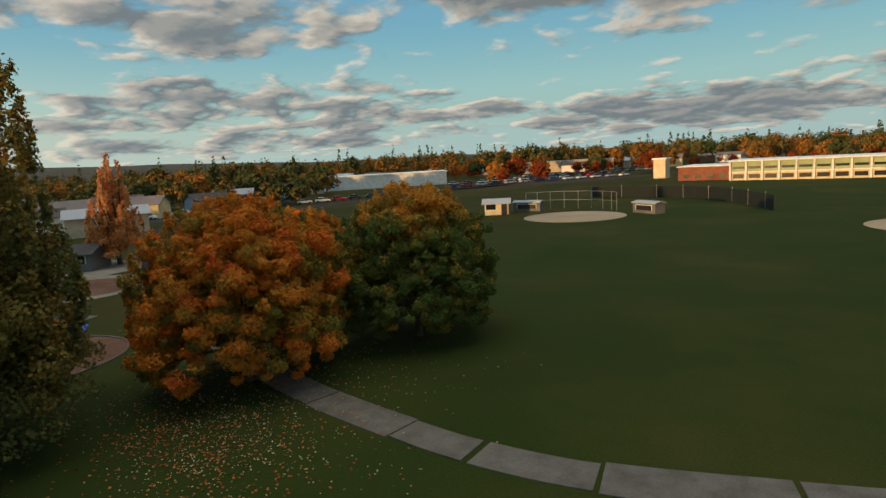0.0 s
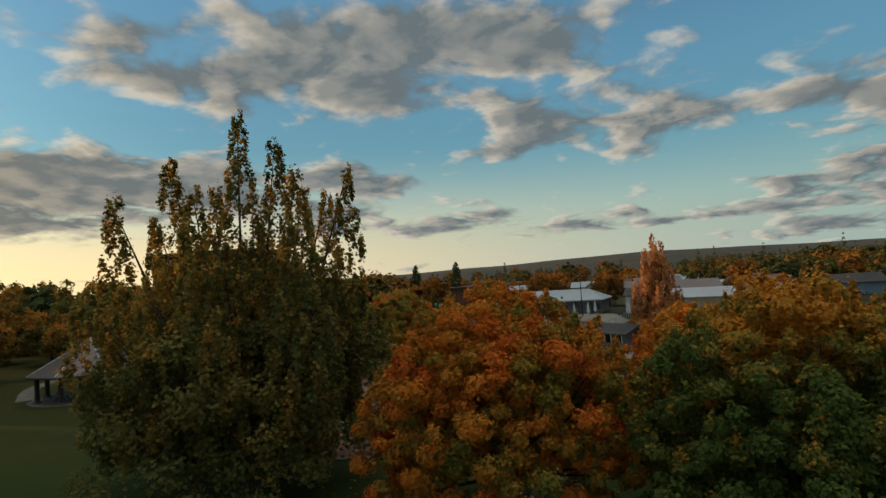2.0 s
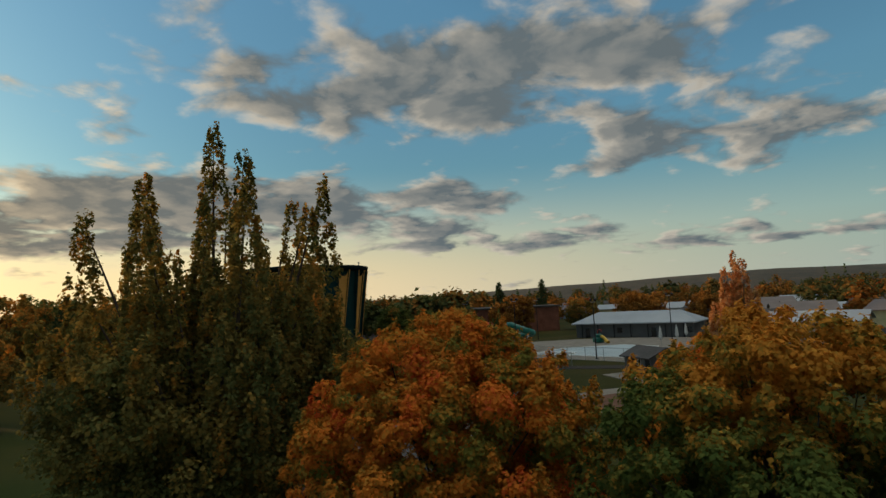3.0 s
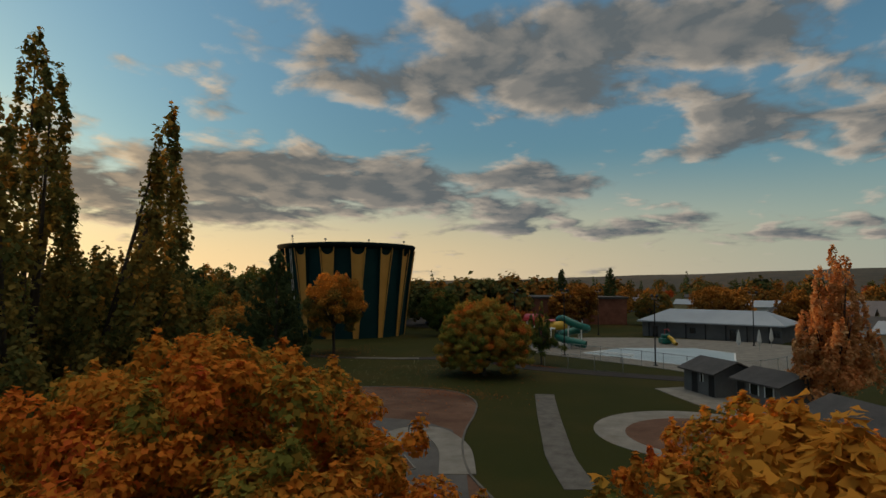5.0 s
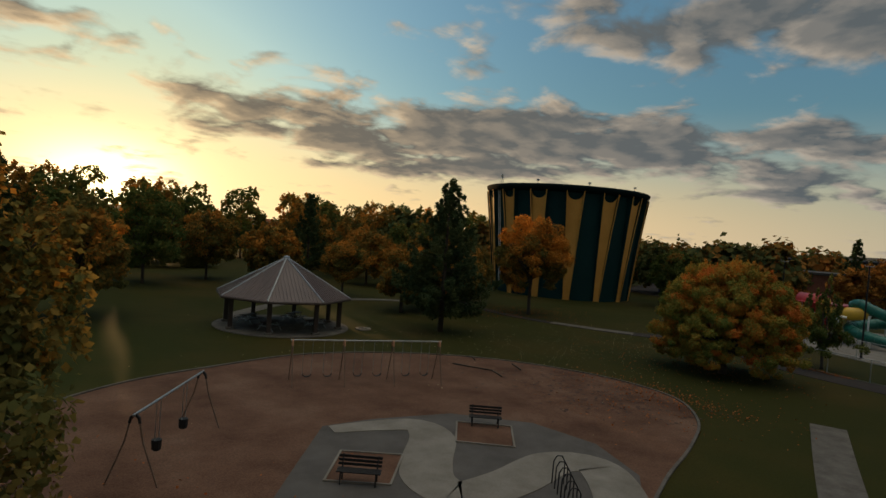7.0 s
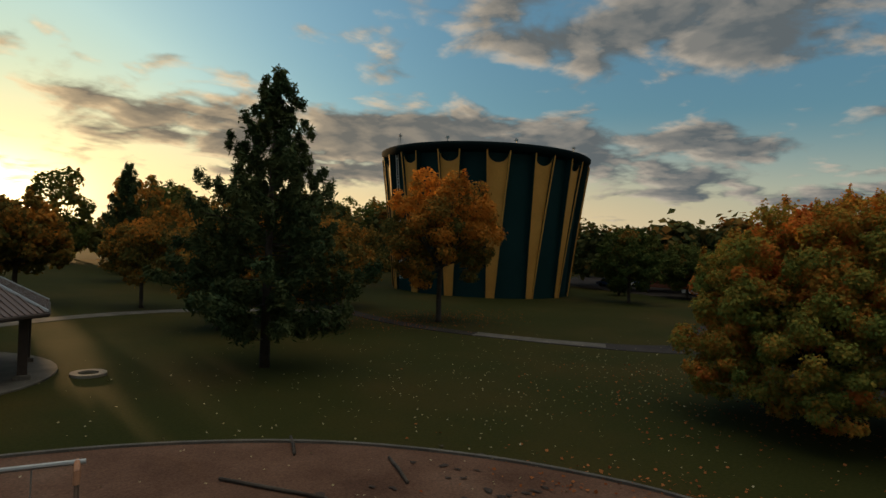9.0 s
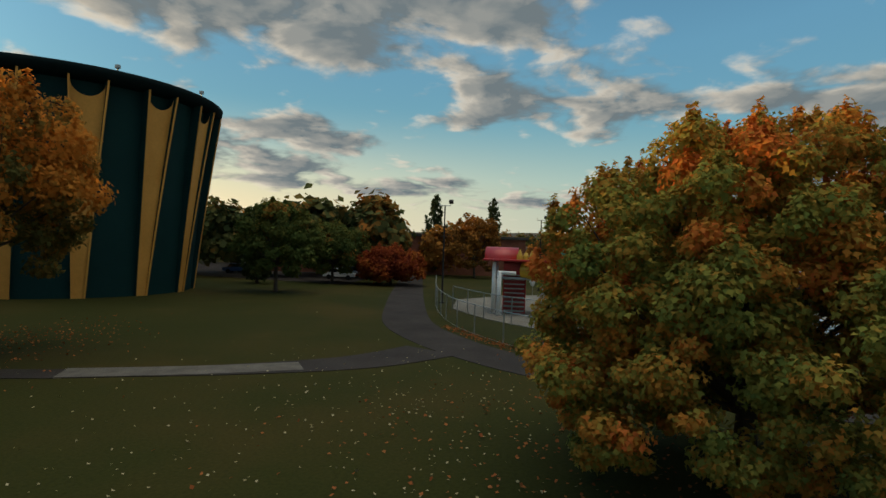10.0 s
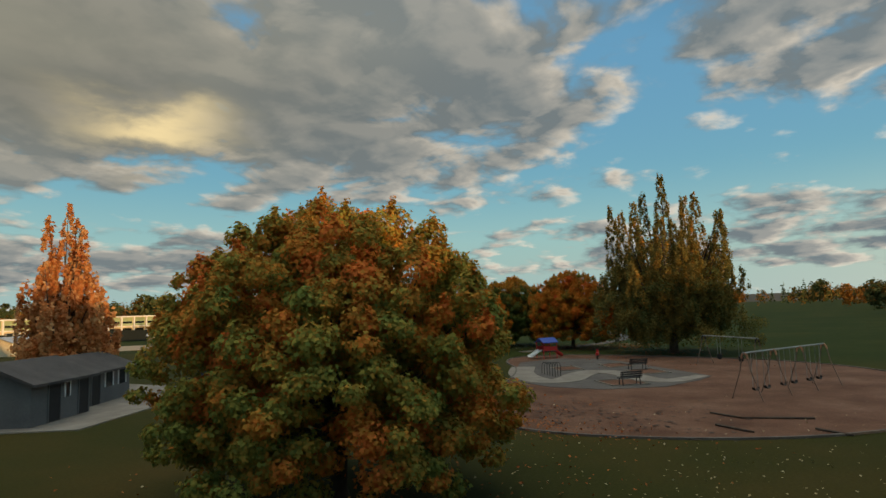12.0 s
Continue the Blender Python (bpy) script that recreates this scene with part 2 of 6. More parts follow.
BLOCK_GREY = surface("grey_block_wall", [(0.3, (0.095, 0.092, 0.09)), (0.7, (0.14, 0.135, 0.128))], 0.6, 12.0, 0.9, 0.3, mottle=0.25)
BRICK_WALL = surface("red_brick_wall", [(0.3, (0.16, 0.055, 0.032)), (0.7, (0.26, 0.10, 0.06))], 0.8, 14.0, 0.9, 0.4, mottle=0.35)
CREAM = surface("cream_wall", [(0.62, 0.52, 0.34)], 0.6, 8.0, 0.8, 0.1, mottle=0.15)
GLASS_DARK = surface("dark_glazing", [(0.012, 0.014, 0.016)], 1.0, 4.0, 0.12, 0.0, mottle=0.1, spec=0.6)
GREEN_PANEL = surface("pale_green_panel", [(0.30, 0.36, 0.20)], 0.5, 6.0, 0.7, 0.1, mottle=0.15)
RED_PLASTIC = surface("red_plastic", [(0.42, 0.020, 0.018)], 1.0, 10.0, 0.4, 0.05, mottle=0.1, spec=0.5)
GREEN_PLASTIC = surface("green_plastic", [(0.006, 0.12, 0.085)], 1.0, 10.0, 0.35, 0.05, mottle=0.1, spec=0.5)
YELLOW_PLASTIC = surface("yellow_plastic", [(0.62, 0.36, 0.03)], 1.0, 10.0, 0.4, 0.05, mottle=0.1, spec=0.5)
BLUE_PLASTIC = surface("blue_plastic", [(0.012, 0.045, 0.28)], 1.0, 10.0, 0.4, 0.05, mottle=0.1, spec=0.5)
BLACK_RUBBER = surface("black_rubber", [(0.012, 0.012, 0.012)], 2.0, 20.0, 0.7, 0.1)
CANVAS = surface("pale_canvas", [(0.55, 0.53, 0.49)], 2.0, 20.0, 0.85, 0.2)
BENCH_DARK = surface("dark_bench_slats", [(0.020, 0.018, 0.017)], 2.0, 24.0, 0.7, 0.2)

MAPLE_ORANGE = foliage("orange_maple_leaves", [(0.10, (0.190, 0.168, 0.034)), (0.30, (0.414, 0.202, 0.034)), (0.5, (0.582, 0.199, 0.029)), (0.75, (0.616, 0.174, 0.027)), (0.95, (0.560, 0.101, 0.027))], 0.35, 0.3, 1)
MAPLE_GREEN = foliage("turning_maple_leaves", [(0.15, (0.090, 0.120, 0.030)), (0.44, (0.158, 0.150, 0.033)), (0.62, (0.450, 0.225, 0.038)), (0.85, (0.620, 0.255, 0.039))], 0.35, 0.3, 1)
MAPLE_MIX = foliage("mixed_maple_leaves", [(0.12, (0.168, 0.199, 0.047)), (0.40, (0.297, 0.249, 0.052)), (0.56, (0.414, 0.224, 0.043)), (0.76, (0.560, 0.213, 0.039)), (0.95, (0.620, 0.168, 0.040))], 0.3, 0.3, 1)
POPLAR_LEAF = foliage("dark_poplar_leaves", [(0.2, (0.112, 0.119, 0.040)), (0.5, (0.194, 0.152, 0.045)), (0.85, (0.300, 0.188, 0.045)), (0.98, (0.475, 0.225, 0.045))], 0.28, 0.4, 1)
GREEN_LEAF = foliage("green_leaves", [(0.25, (0.081, 0.112, 0.033)), (0.7, (0.163, 0.156, 0.040)), (0.95, (0.375, 0.169, 0.040))], 0.3, 0.4, 1)
CONIFER_LEAF = foliage("conifer_needles", [(0.2, (0.045, 0.070, 0.033)), (0.8, (0.100, 0.115, 0.045))], 0.4, 0.1)
RED_LEAF = foliage("red_leaves", [(0.2, (0.20, 0.042, 0.022)), (0.6, (0.34, 0.080, 0.024)), (0.9, (0.40, 0.145, 0.030))], 0.4)
PALE_ORANGE_LEAF = foliage("pale_orange_leaves", [(0.2, (0.52, 0.20, 0.070)), (0.6, (0.64, 0.32, 0.13)), (0.9, (0.68, 0.42, 0.20))], 0.4, 0.5, 1)
OLIVE_LEAF = foliage("olive_leaves", [(0.2, (0.120, 0.114, 0.036)), (0.5, (0.264, 0.162, 0.041)), (0.8, (0.600, 0.240, 0.043))], 0.3, 0.45, 1)
FAR_GREEN = foliage("far_green_crowns", [(0.2, (0.046, 0.065, 0.028)), (0.5, (0.102, 0.102, 0.036)), (0.7, (0.232, 0.126, 0.034)), (0.9, (0.385, 0.140, 0.031))], 0.06, 0.2)
FAR_ORANGE = foliage("far_orange_crowns", [(0.2, (0.13, 0.085, 0.028)), (0.5, (0.30, 0.125, 0.028)), (0.75, (0.44, 0.175, 0.034)), (0.95, (0.48, 0.27, 0.054))], 0.06, 0.2)


# ---- mesh helpers ----
def part(name, bm, material, parent=None, label="", kind="", smooth=False):
    me = bpy.data.meshes.new(name)
    bm.to_mesh(me)
    bm.free()
    for m in (material if isinstance(material, (list, tuple)) else [material]):
        me.materials.append(m)
    if smooth:
        me.polygons.foreach_set("use_smooth", [True] * len(me.polygons))
    ob = new(name, me)
    if parent is not None:
        ob.parent = parent
    return tagged(ob, label, kind=kind)


def thing(name, label, category, group="", at=(0, 0, 0), turn=0.0, kind=""):
    ob = new(name)
    ob.matrix_world = pose(*at, 0, 0, turn)
    bpy.context.view_layer.update()
    return tagged(ob, label, category, group, kind)


def box(bm, x0, x1, y0, y1, z0, z1, bevel=0.0, m=None):
    vs = [bm.verts.new((x, y, z)) for z in (z0, z1) for y in (y0, y1) for x in (x0, x1)]
    fs = [bm.faces.new([vs[i] for i in f]) for f in ((0, 2, 3, 1), (4, 5, 7, 6), (0, 1, 5, 4), (2, 6, 7, 3), (1, 3, 7, 5), (0, 4, 6, 2))]
    if bevel:
        es = list({e for f in fs for e in f.edges})
        got = bmesh.ops.bevel(bm, geom=es, offset=bevel, segments=2, affect="EDGES", profile=0.6)
        vs = list({v for f in got["faces"] for v in f.verts} | {v for v in vs if v.is_valid})
    if m is not None:
        bmesh.ops.transform(bm, matrix=m, verts=[v for v in vs if v.is_valid])
    return bm


def tube(bm, pts, radii, seg=8, caps=True):
    """A round bar through points, with a radius at each."""
    pts = [Vector(p) for p in pts]
    if not isinstance(radii, (list, tuple)):
        radii = [radii] * len(pts)
    rings, side = [], None
    for i, p in enumerate(pts):
        d = (pts[min(i + 1, len(pts) - 1)] - pts[max(i - 1, 0)]).normalized()
        if side is None:
            side = d.orthogonal().normalized()
        side = (side - d * side.dot(d)).normalized()
        up = d.cross(side)
        rings.append([bm.verts.new(p + radii[i] * (math.cos(a) * side + math.sin(a) * up)) for a in (2 * math.pi * k / seg for k in range(seg))])
    for a, b in zip(rings, rings[1:]):
        for k in range(seg):
            bm.faces.new((a[k], a[(k + 1) % seg], b[(k + 1) % seg], b[k]))
    if caps:
        bm.faces.new(rings[0][::-1])
        bm.faces.new(rings[-1])
    return bm


def slab(bm, outline, z0, z1):
    """A flat slab with an outline of points."""
    lo = [bm.verts.new((x, y, z0)) for x, y in outline]
    hi = [bm.verts.new((x, y, z1)) for x, y in outline]
    area = sum(a[0] * b[1] - b[0] * a[1] for a, b in zip(outline, outline[1:] + outline[:1]))
    if area < 0:
        lo, hi = lo[::-1], hi[::-1]
    bm.faces.new(hi)
    bm.faces.new(lo[::-1])
    for k in range(len(lo)):
        j = (k + 1) % len(lo)
        bm.faces.new((lo[k], lo[j], hi[j], hi[k]))
    bmesh.ops.triangulate(bm, faces=[f for f in bm.faces if len(f.verts) > 4])
    return bm


def curve(points, step=0.6, closed=False):
    """A smooth line through points in the plan."""
    pts = [Vector((*p, 0)) for p in points]
    n = len(pts)
    out = []
    for i in range(n if closed else n - 1):
        g = (lambda k: pts[k % n]) if closed else (lambda k: pts[min(max(k, 0), n - 1)])
        a, b, c, d = g(i - 1), g(i), g(i + 1), g(i + 2)
        m = max(2, int((c - b).length / step))
        for k in range(m):
            t = k / m
            out.append(0.5 * (2 * b + (c - a) * t + (2 * a - 5 * b + 4 * c - d) * t * t + (3 * b - a - 3 * c + d) * t ** 3))
    if not closed:
        out.append(pts[-1])
    return [(p.x, p.y) for p in out]


def ribbon(bm, line, width, z0, z1, closed=False):
    """A band of a width along a line in the plan."""
    n = len(line)
    pts = [Vector((*p, 0)) for p in line]
    ws = width if isinstance(width, (list, tuple)) else [width] * n
    rows = []
    for i in range(n):
        a, b = (pts[i - 1], pts[(i + 1) % n]) if closed else (pts[max(i - 1, 0)], pts[min(i + 1, n - 1)])
        d = (b - a).normalized()
        s = Vector((-d.y, d.x, 0)) * ws[i] / 2
        rows.append([bm.verts.new((*(q.xy), z)) for q, z in ((pts[i] + s, z0), (pts[i] + s, z1), (pts[i] - s, z1), (pts[i] - s, z0))])
    for i in range(n if closed else n - 1):
        a, b = rows[i], rows[(i + 1) % n]
        for k in range(3):
            bm.faces.new((a[k], a[k + 1], b[k + 1], b[k]))
    if not closed:
        bm.faces.new(rows[0][::-1])
        bm.faces.new(rows[-1])
    bmesh.ops.recalc_face_normals(bm, faces=bm.faces)
    return bm


def quads(name, verts, faces_n, material, parent=None, kind="", label="", corners=4, tone=None):
    """Many small pieces of a few corners each: verts is (n * corners, 3); tone is a hue number for each piece."""
    me = bpy.data.meshes.new(name)
    me.vertices.add(len(verts))
    me.vertices.foreach_set("co", np.asarray(verts, np.float32).ravel())
    me.loops.add(faces_n * corners)
    me.loops.foreach_set("vertex_index", np.arange(faces_n * corners, dtype=np.int32))
    me.polygons.add(faces_n)
    me.polygons.foreach_set("loop_start", np.arange(0, faces_n * corners, corners, dtype=np.int32))
    me.polygons.foreach_set("loop_total", np.full(faces_n, corners, np.int32))
    me.update(calc_edges=True)
    if tone is not None:
        at = me.attributes.new("tone", "FLOAT", "FACE")
        at.data.foreach_set("value", np.asarray(tone, np.float32))
    me.materials.append(material)
    ob = new(name, me)
    if parent is not None:
        ob.parent = parent
    return tagged(ob, label, kind=kind)


LOBED = ((-0.50, 0.0, 0.0), (-0.05, 0.52, 0.10), (0.10, 0.17, 0.0), (0.60, 0.0, -0.06), (0.10, -0.17, 0.0), (-0.05, -0.52, 0.10))


def leaf_lobed(centres, normals, size, rng, wild=0.38):
    """Three-lobed maple leaves at centres, facing their normals more or less."""
    n = len(centres)
    nrm = normals + rng.normal(0, wild, (n, 3))
    nrm /= np.linalg.norm(nrm, axis=1, keepdims=True) + 1e-9
    down = rng.normal(0, 0.7, (n, 3)) + np.array([0, 0, -0.8])
    a = down - nrm * np.sum(down * nrm, axis=1, keepdims=True)
    a /= np.linalg.norm(a, axis=1, keepdims=True) + 1e-9
    b = np.cross(nrm, a)
    s = (size * rng.uniform(0.65, 1.3, n))[:, None]
    v = np.empty((n, 6, 3))
    for k, (p, q, h) in enumerate(LOBED):
        v[:, k] = centres + (a * p + b * q + nrm * h) * s
    return v.reshape(-1, 3)


def leaf_quads(centres, normals, size, rng, stretch=1.25):
    """Kite-shaped leaves at centres, facing their normals more or less."""
    n = len(centres)
    nrm = normals + rng.normal(0, 0.55, (n, 3))
    nrm /= np.linalg.norm(nrm, axis=1, keepdims=True) + 1e-9
    a = np.cross(nrm, rng.normal(0, 1, (n, 3)))
    a /= np.linalg.norm(a, axis=1, keepdims=True) + 1e-9
    b = np.cross(nrm, a)
    s = (size * rng.uniform(0.65, 1.3, n))[:, None]
    v = np.empty((n, 4, 3))
    v[:, 0], v[:, 1] = centres - a * s * 0.5 * stretch, centres + b * s * 0.5 - a * s * 0.1 + nrm * s * 0.12
    v[:, 2], v[:, 3] = centres + a * s * 0.5 * stretch, centres - b * s * 0.5 - a * s * 0.1 + nrm * s * 0.12
    return v.reshape(-1, 3)


def lobes_round(rng, top, low, radius, count):
    """Clump centres for a broad crown: boughs of uneven reach with gaps between them, fuller outside."""
    out = []
    h = (top - low) / 2
    boughs = []
    many = max(9, int(radius * 11))
    for i in range(many):
        z = 1 - 1.86 * (i + 0.5) / many
        a = i * 2.39996 + rng.normal(0, 0.22)
        q = math.sqrt(max(0, 1 - z * z))
        boughs.append((np.array([q * math.cos(a), q * math.sin(a), z]), rng.uniform(0.80, 1.10) if z < 0.35 else rng.uniform(0.84, 1.04)))
    wide = 1.45 / math.sqrt(many)
    for i in range(count):
        d, reach = boughs[i % many]
        if rng.random() < 0.22:
            d = rng.normal(0, 1, 3)
            d /= np.linalg.norm(d)
            f = rng.uniform(0.2, 0.75)
        else:
            d = d + rng.normal(0, wide * 0.55, 3)
            d /= np.linalg.norm(d)
            f = reach * (1 - 0.34 * rng.uniform(0, 1) ** 2)
        drop = 1 - 0.20 * max(0, d[2]) ** 2
        low_in = 1 + 0.10 * max(0, -d[2])
        out.append((d[0] * radius * f * drop * low_in, d[1] * radius * f * drop * low_in, low + h * (1 + d[2] * f), *d))
    return np.array(out)


def lobes_spires(rng, spires, low, radius, count):
    """Clump centres for a tall tree of several upright leaders over a broad skirt."""
    out = []
    for _ in range(count):
        if rng.random() < 0.62:
            x, y, top, r = spires[rng.integers(len(spires))]
            t = rng.uniform(0, 1) ** 0.85
            z = low + 1.5 + (top - low - 1.5) * t
            w = r * (0.10 + 0.90 * min(1, (1 - t) * 1.6)) * rng.uniform(0.2, 1.0)
            a = rng.uniform(0, 2 * math.pi)
            lean = 0.45 + 0.55 * t
            out.append((x * lean + w * math.cos(a), y * lean + w * math.sin(a), z, math.cos(a), math.sin(a), 0.4))
        else:
            a, t = rng.uniform(0, 2 * math.pi), rng.uniform(0, 1)
            r = radius * (1 - 0.55 * t) * rng.uniform(0.5, 1.0) ** 0.5 * (1 + 0.15 * math.sin(3 * a + 1.0))
            out.append((r * math.cos(a), r * math.sin(a), low + t * 7.5, math.cos(a), math.sin(a), 0.3))
    return np.array(out)


def lobes_cone(rng, top, low, radius, count):
    """Clump centres for a conifer: whorls of drooping boughs."""
    out = []
    for _ in range(count):
        t = rng.uniform(0, 1) ** 1.25
        tier = round(t * 13) / 13 + rng.normal(0, 0.012)
        a = rng.integers(7) * 2 * math.pi / 7 + tier * 9 + rng.normal(0, 0.16)
        reach = rng.uniform(0.15, 1.0)
        r = radius * max(0.0, 1 - tier) ** 0.8 * reach
        out.append((r * math.cos(a), r * math.sin(a), low + (top - low) * tier + 0.35 * reach, math.cos(a), math.sin(a), 0.5))
    return np.array(out)


def clumps_round(rng, top, low, radius, count, size, hue, dip, skirt):
    """Clumps of a broad crown: (x, y, z, r, out x, out y, out z, tone). hue: mean, rise with height, spread, share of
    strongly coloured clumps. dip: the azimuth of a side where the crown is lower and shorter, and by how much. skirt: the crown stays
    wide almost down to the ground."""
    out = []
    h = (top - low) / 2
    side = aim(dip[0])
    for i in range(count):
        z = 1 - 1.9 * (i + 0.5) / count
        a = i * 2.39996 + rng.normal(0, 0.25)
        q = (1 - abs(z) ** 3) ** (1 / 3) if skirt and z < 0 else math.sqrt(max(0, 1 - z * z))
        d = np.array([q * math.cos(a), q * math.sin(a), z])
        wide = 1 + 0.07 * math.sin(2 * a + radius) + 0.06 * math.sin(5 * a + top + 4 * z)
        r = size * rng.uniform(0.55, 1.25)
        f = rng.uniform(0.80, 1.07) if i % 3 else rng.uniform(0.40, 0.76)
        full = 1 - 0.10 * max(0, z) ** 2 + 0.10 * max(0, -z)
        reach = max(0.2, radius - r * 0.6) * wide * f * full
        tall = max(0.2, h - r * 0.45)
        tone = hue[0] + hue[1] * z + hue[4] * max(0.0, z - 0.55) + rng.normal(0, hue[2]) + (rng.uniform(0.22, 0.42) if rng.random() < hue[3] else 0)
        toward = max(0.0, d[0] * side.x + d[1] * side.y)
        sink = 1 - dip[1] * toward
        reach *= 1 - dip[2] * toward
        zz = low + (h + d[2] * f * tall) * sink
        out.append((d[0] * reach, d[1] * reach, zz, r, *d, tone))
        if z > -0.1 and rng.random() < 0.7:
            e = size * rng.uniform(0.30, 0.55)
            out.append((d[0] * reach * 1.05, d[1] * reach * 1.05, zz + r * 0.55, -e, 0, 0, 1, tone + 0.08))
    return np.array(out)


def clumps_leaders(rng, leaders, low, radius, size):
    """Clumps of a tall crown of upright leaders over a broad skirt; a negative radius marks a slim upright clump."""
    out = []
    for x, y, top, r in leaders:
        z = low + rng.uniform(0.5, 2.5)
        while z < top - 0.2:
            t = (z - low) / (top - low)
            lean = 0.62 + 0.38 * min(1, t * 1.5)
            w = r * min(1.15, 0.16 + 1.6 * (1 - t))
            a = rng.uniform(0, 2 * math.pi)
            k = 0.75 * w
            d = (x * 0.12 + math.cos(a), y * 0.12 + math.sin(a), 0.3)
            out.append((x * lean + k * math.cos(a), y * lean + k * math.sin(a), z, -max(0.16, size * (1.15 - 0.75 * t) * rng.uniform(0.7, 1.2)), *d, 0.42 + 0.1 * t + rng.normal(0, 0.2)))
            z += rng.uniform(0.12, 0.30) * (1 - 0.35 * t) * (1.0 / max(0.7, r))
    skirt = int(radius * radius * 2.6)
    for _ in range(skirt):
        a, t = rng.uniform(0, 2 * math.pi), rng.uniform(0, 1)
        q = radius * (1 - 0.30 * t * t) * rng.uniform(0.55, 1.0) * (1 + 0.10 * math.sin(3 * a + 1.0))
        out.append((q * math.cos(a), q * math.sin(a), low + 0.3 + t * radius * 0.95, size * rng.uniform(0.9, 1.5), math.cos(a), math.sin(a), 0.25, 0.38 + rng.normal(0, 0.16)))
    return np.array(out)


def clumps_pine(rng, top, low, radius, boughs):
    """Clumps of a pine: uneven boughs that dip and turn up at the tips, with open air between them."""
    out = []
    for i in range(boughs):
        t = (i + rng.uniform(0, 1)) / boughs
        a = i * 2.39996 + rng.normal(0, 0.35)
        long = radius * (1 - t) ** 0.85 * (rng.uniform(0.45, 1.15) if t > 0.12 else rng.uniform(0.3, 0.8)) + 0.2
        z = low + (top - 0.6 - low) * t
        steps = max(2, int(long / 0.34))
        for k in range(steps):
            f = (k + 1) / steps
            if f < 0.35:
                continue
            rise = -0.25 * math.sin(f * 3.0) + 0.85 * f * f * (0.35 + t)
            w = 0.18 * long * f
            out.append((long * f * math.cos(a) + rng.normal(0, w * 0.25), long * f * math.sin(a) + rng.normal(0, w * 0.25), z + rise, -(0.22 + 0.15 * rng.random()), math.cos(a) * 0.4, math.sin(a) * 0.4, 1.0, 0.5 + rng.normal(0, 0.15)))
    for k in range(6):
        out.append((rng.normal(0, 0.05), rng.normal(0, 0.05), top - 0.25 * k - 0.15, -0.2, 0, 0, 1, 0.5))
    return np.array(out)


def tree(name, label, x, y, kind, material, top, low, radius, seed, clumps=60, per=120, size=0.3, lump=1.0, trunk_r=0.2, leaders=None, category="tree", group="", lobed=False, hue=(0.42, 0.12, 0.15, 0.0, 0.0), dip=(0, 0, 0)):
    """One tree: tapered trunk with limbs, and a crown of many leaves in clumps."""
    rng = np.random.default_rng(seed)
    root = thing(name, label, category, group, (x, y, 0), 0)
    if kind == "leaders":
        c = clumps_leaders(rng, leaders, low, radius, lump)
    elif kind == "pine":
        c = clumps_pine(rng, top, low, radius, clumps)
    elif kind == "cone":
        q = lobes_cone(rng, top, low, radius, clumps)
        c = np.column_stack([q[:, :3], np.full(len(q), lump), q[:, 3:], np.full(len(q), 0.5)])
    else:
        c = clumps_round(rng, top, low, radius, clumps, lump, hue, dip, lobed)
    bm = bmesh.new()
    limbs, apart = [], lobed or kind == "leaders"
    if kind in ("cone", "pine"):
        tube(bm, [(0, 0, -0.1), (0.05, 0, top * 0.5), (0, 0, top * 0.97)], [trunk_r, trunk_r * 0.6, 0.03], 8)
        for i in range(0, len(c), max(1, len(c) // 60)):
            q = c[i]
            tube(bm, [(0, 0, q[2] - 0.2), (q[0] * 0.6, q[1] * 0.6, q[2] - 0.2), (q[0], q[1], q[2])], [0.045, 0.03, 0.012], 4)
    else:
        fork = low + (top - low) * (0.12 if kind == "leaders" else 0.22)
        tube(bm, [(0, 0, -0.1), (0.03, 0.02, 0.25), (0.04, -0.03, fork * 0.6), (0, 0, fork)], [trunk_r * 1.5, trunk_r, trunk_r * 0.9, trunk_r * 0.85], 10)
        ends = [(sx, sy, st - 0.5) for sx, sy, st, _ in leaders] if kind == "leaders" else []
        pick = c[rng.choice(len(c), min(len(c), 40), replace=False)]
        ends += [tuple(q[:3]) for q in pick]
        for e in ends:
            mid = (e[0] * 0.62 + rng.normal(0, 0.15), e[1] * 0.62 + rng.normal(0, 0.15), fork * 0.55 + e[2] * 0.45 + (0.2 if e[2] > fork else -0.1))
            lm = bmesh.new() if apart else bm
            tube(lm, [(0, 0, fork * rng.uniform(0.82, 1.0)), mid, e], [trunk_r * 0.42, trunk_r * 0.22, 0.012], 5, False)
            limbs += [lm] if apart else []
    trunk = part("trunk", bm, BARK, root, "grey-brown bark trunk", smooth=True)
    for lm in limbs:
        part("limb", lm, BARK, trunk, smooth=True)
    r = np.abs(c[:, 3])
    share = np.clip((r / max(lump, 0.01)) ** 1.6, 0.10, 1.6) if kind != "pine" else np.ones(len(c))
    many = np.maximum(8, (per * share)).astype(int)
    cc = np.repeat(c, many, axis=0)
    n = len(cc)
    d = rng.normal(0, 1, (n, 3)) + cc[:, 4:7] * 0.75
    d /= np.linalg.norm(d, axis=1, keepdims=True) + 1e-9
    rr = np.abs(cc[:, 3])[:, None]
    slim = (cc[:, 3] < 0)[:, None]
    depth = np.where(slim, rng.uniform(0.1, 1.1, (n, 1)), 1.05 - 0.55 * rng.uniform(0, 1, (n, 1)) ** 2)
    shape = np.where(slim, np.array([0.62, 0.62, 1.7]), np.array([1.0, 1.0, 0.72]))
    if kind == "pine":
        shape = np.array([0.9, 0.9, 1.5])
    if kind == "cone":
        shape = np.array([1.0, 1.0, 0.4])
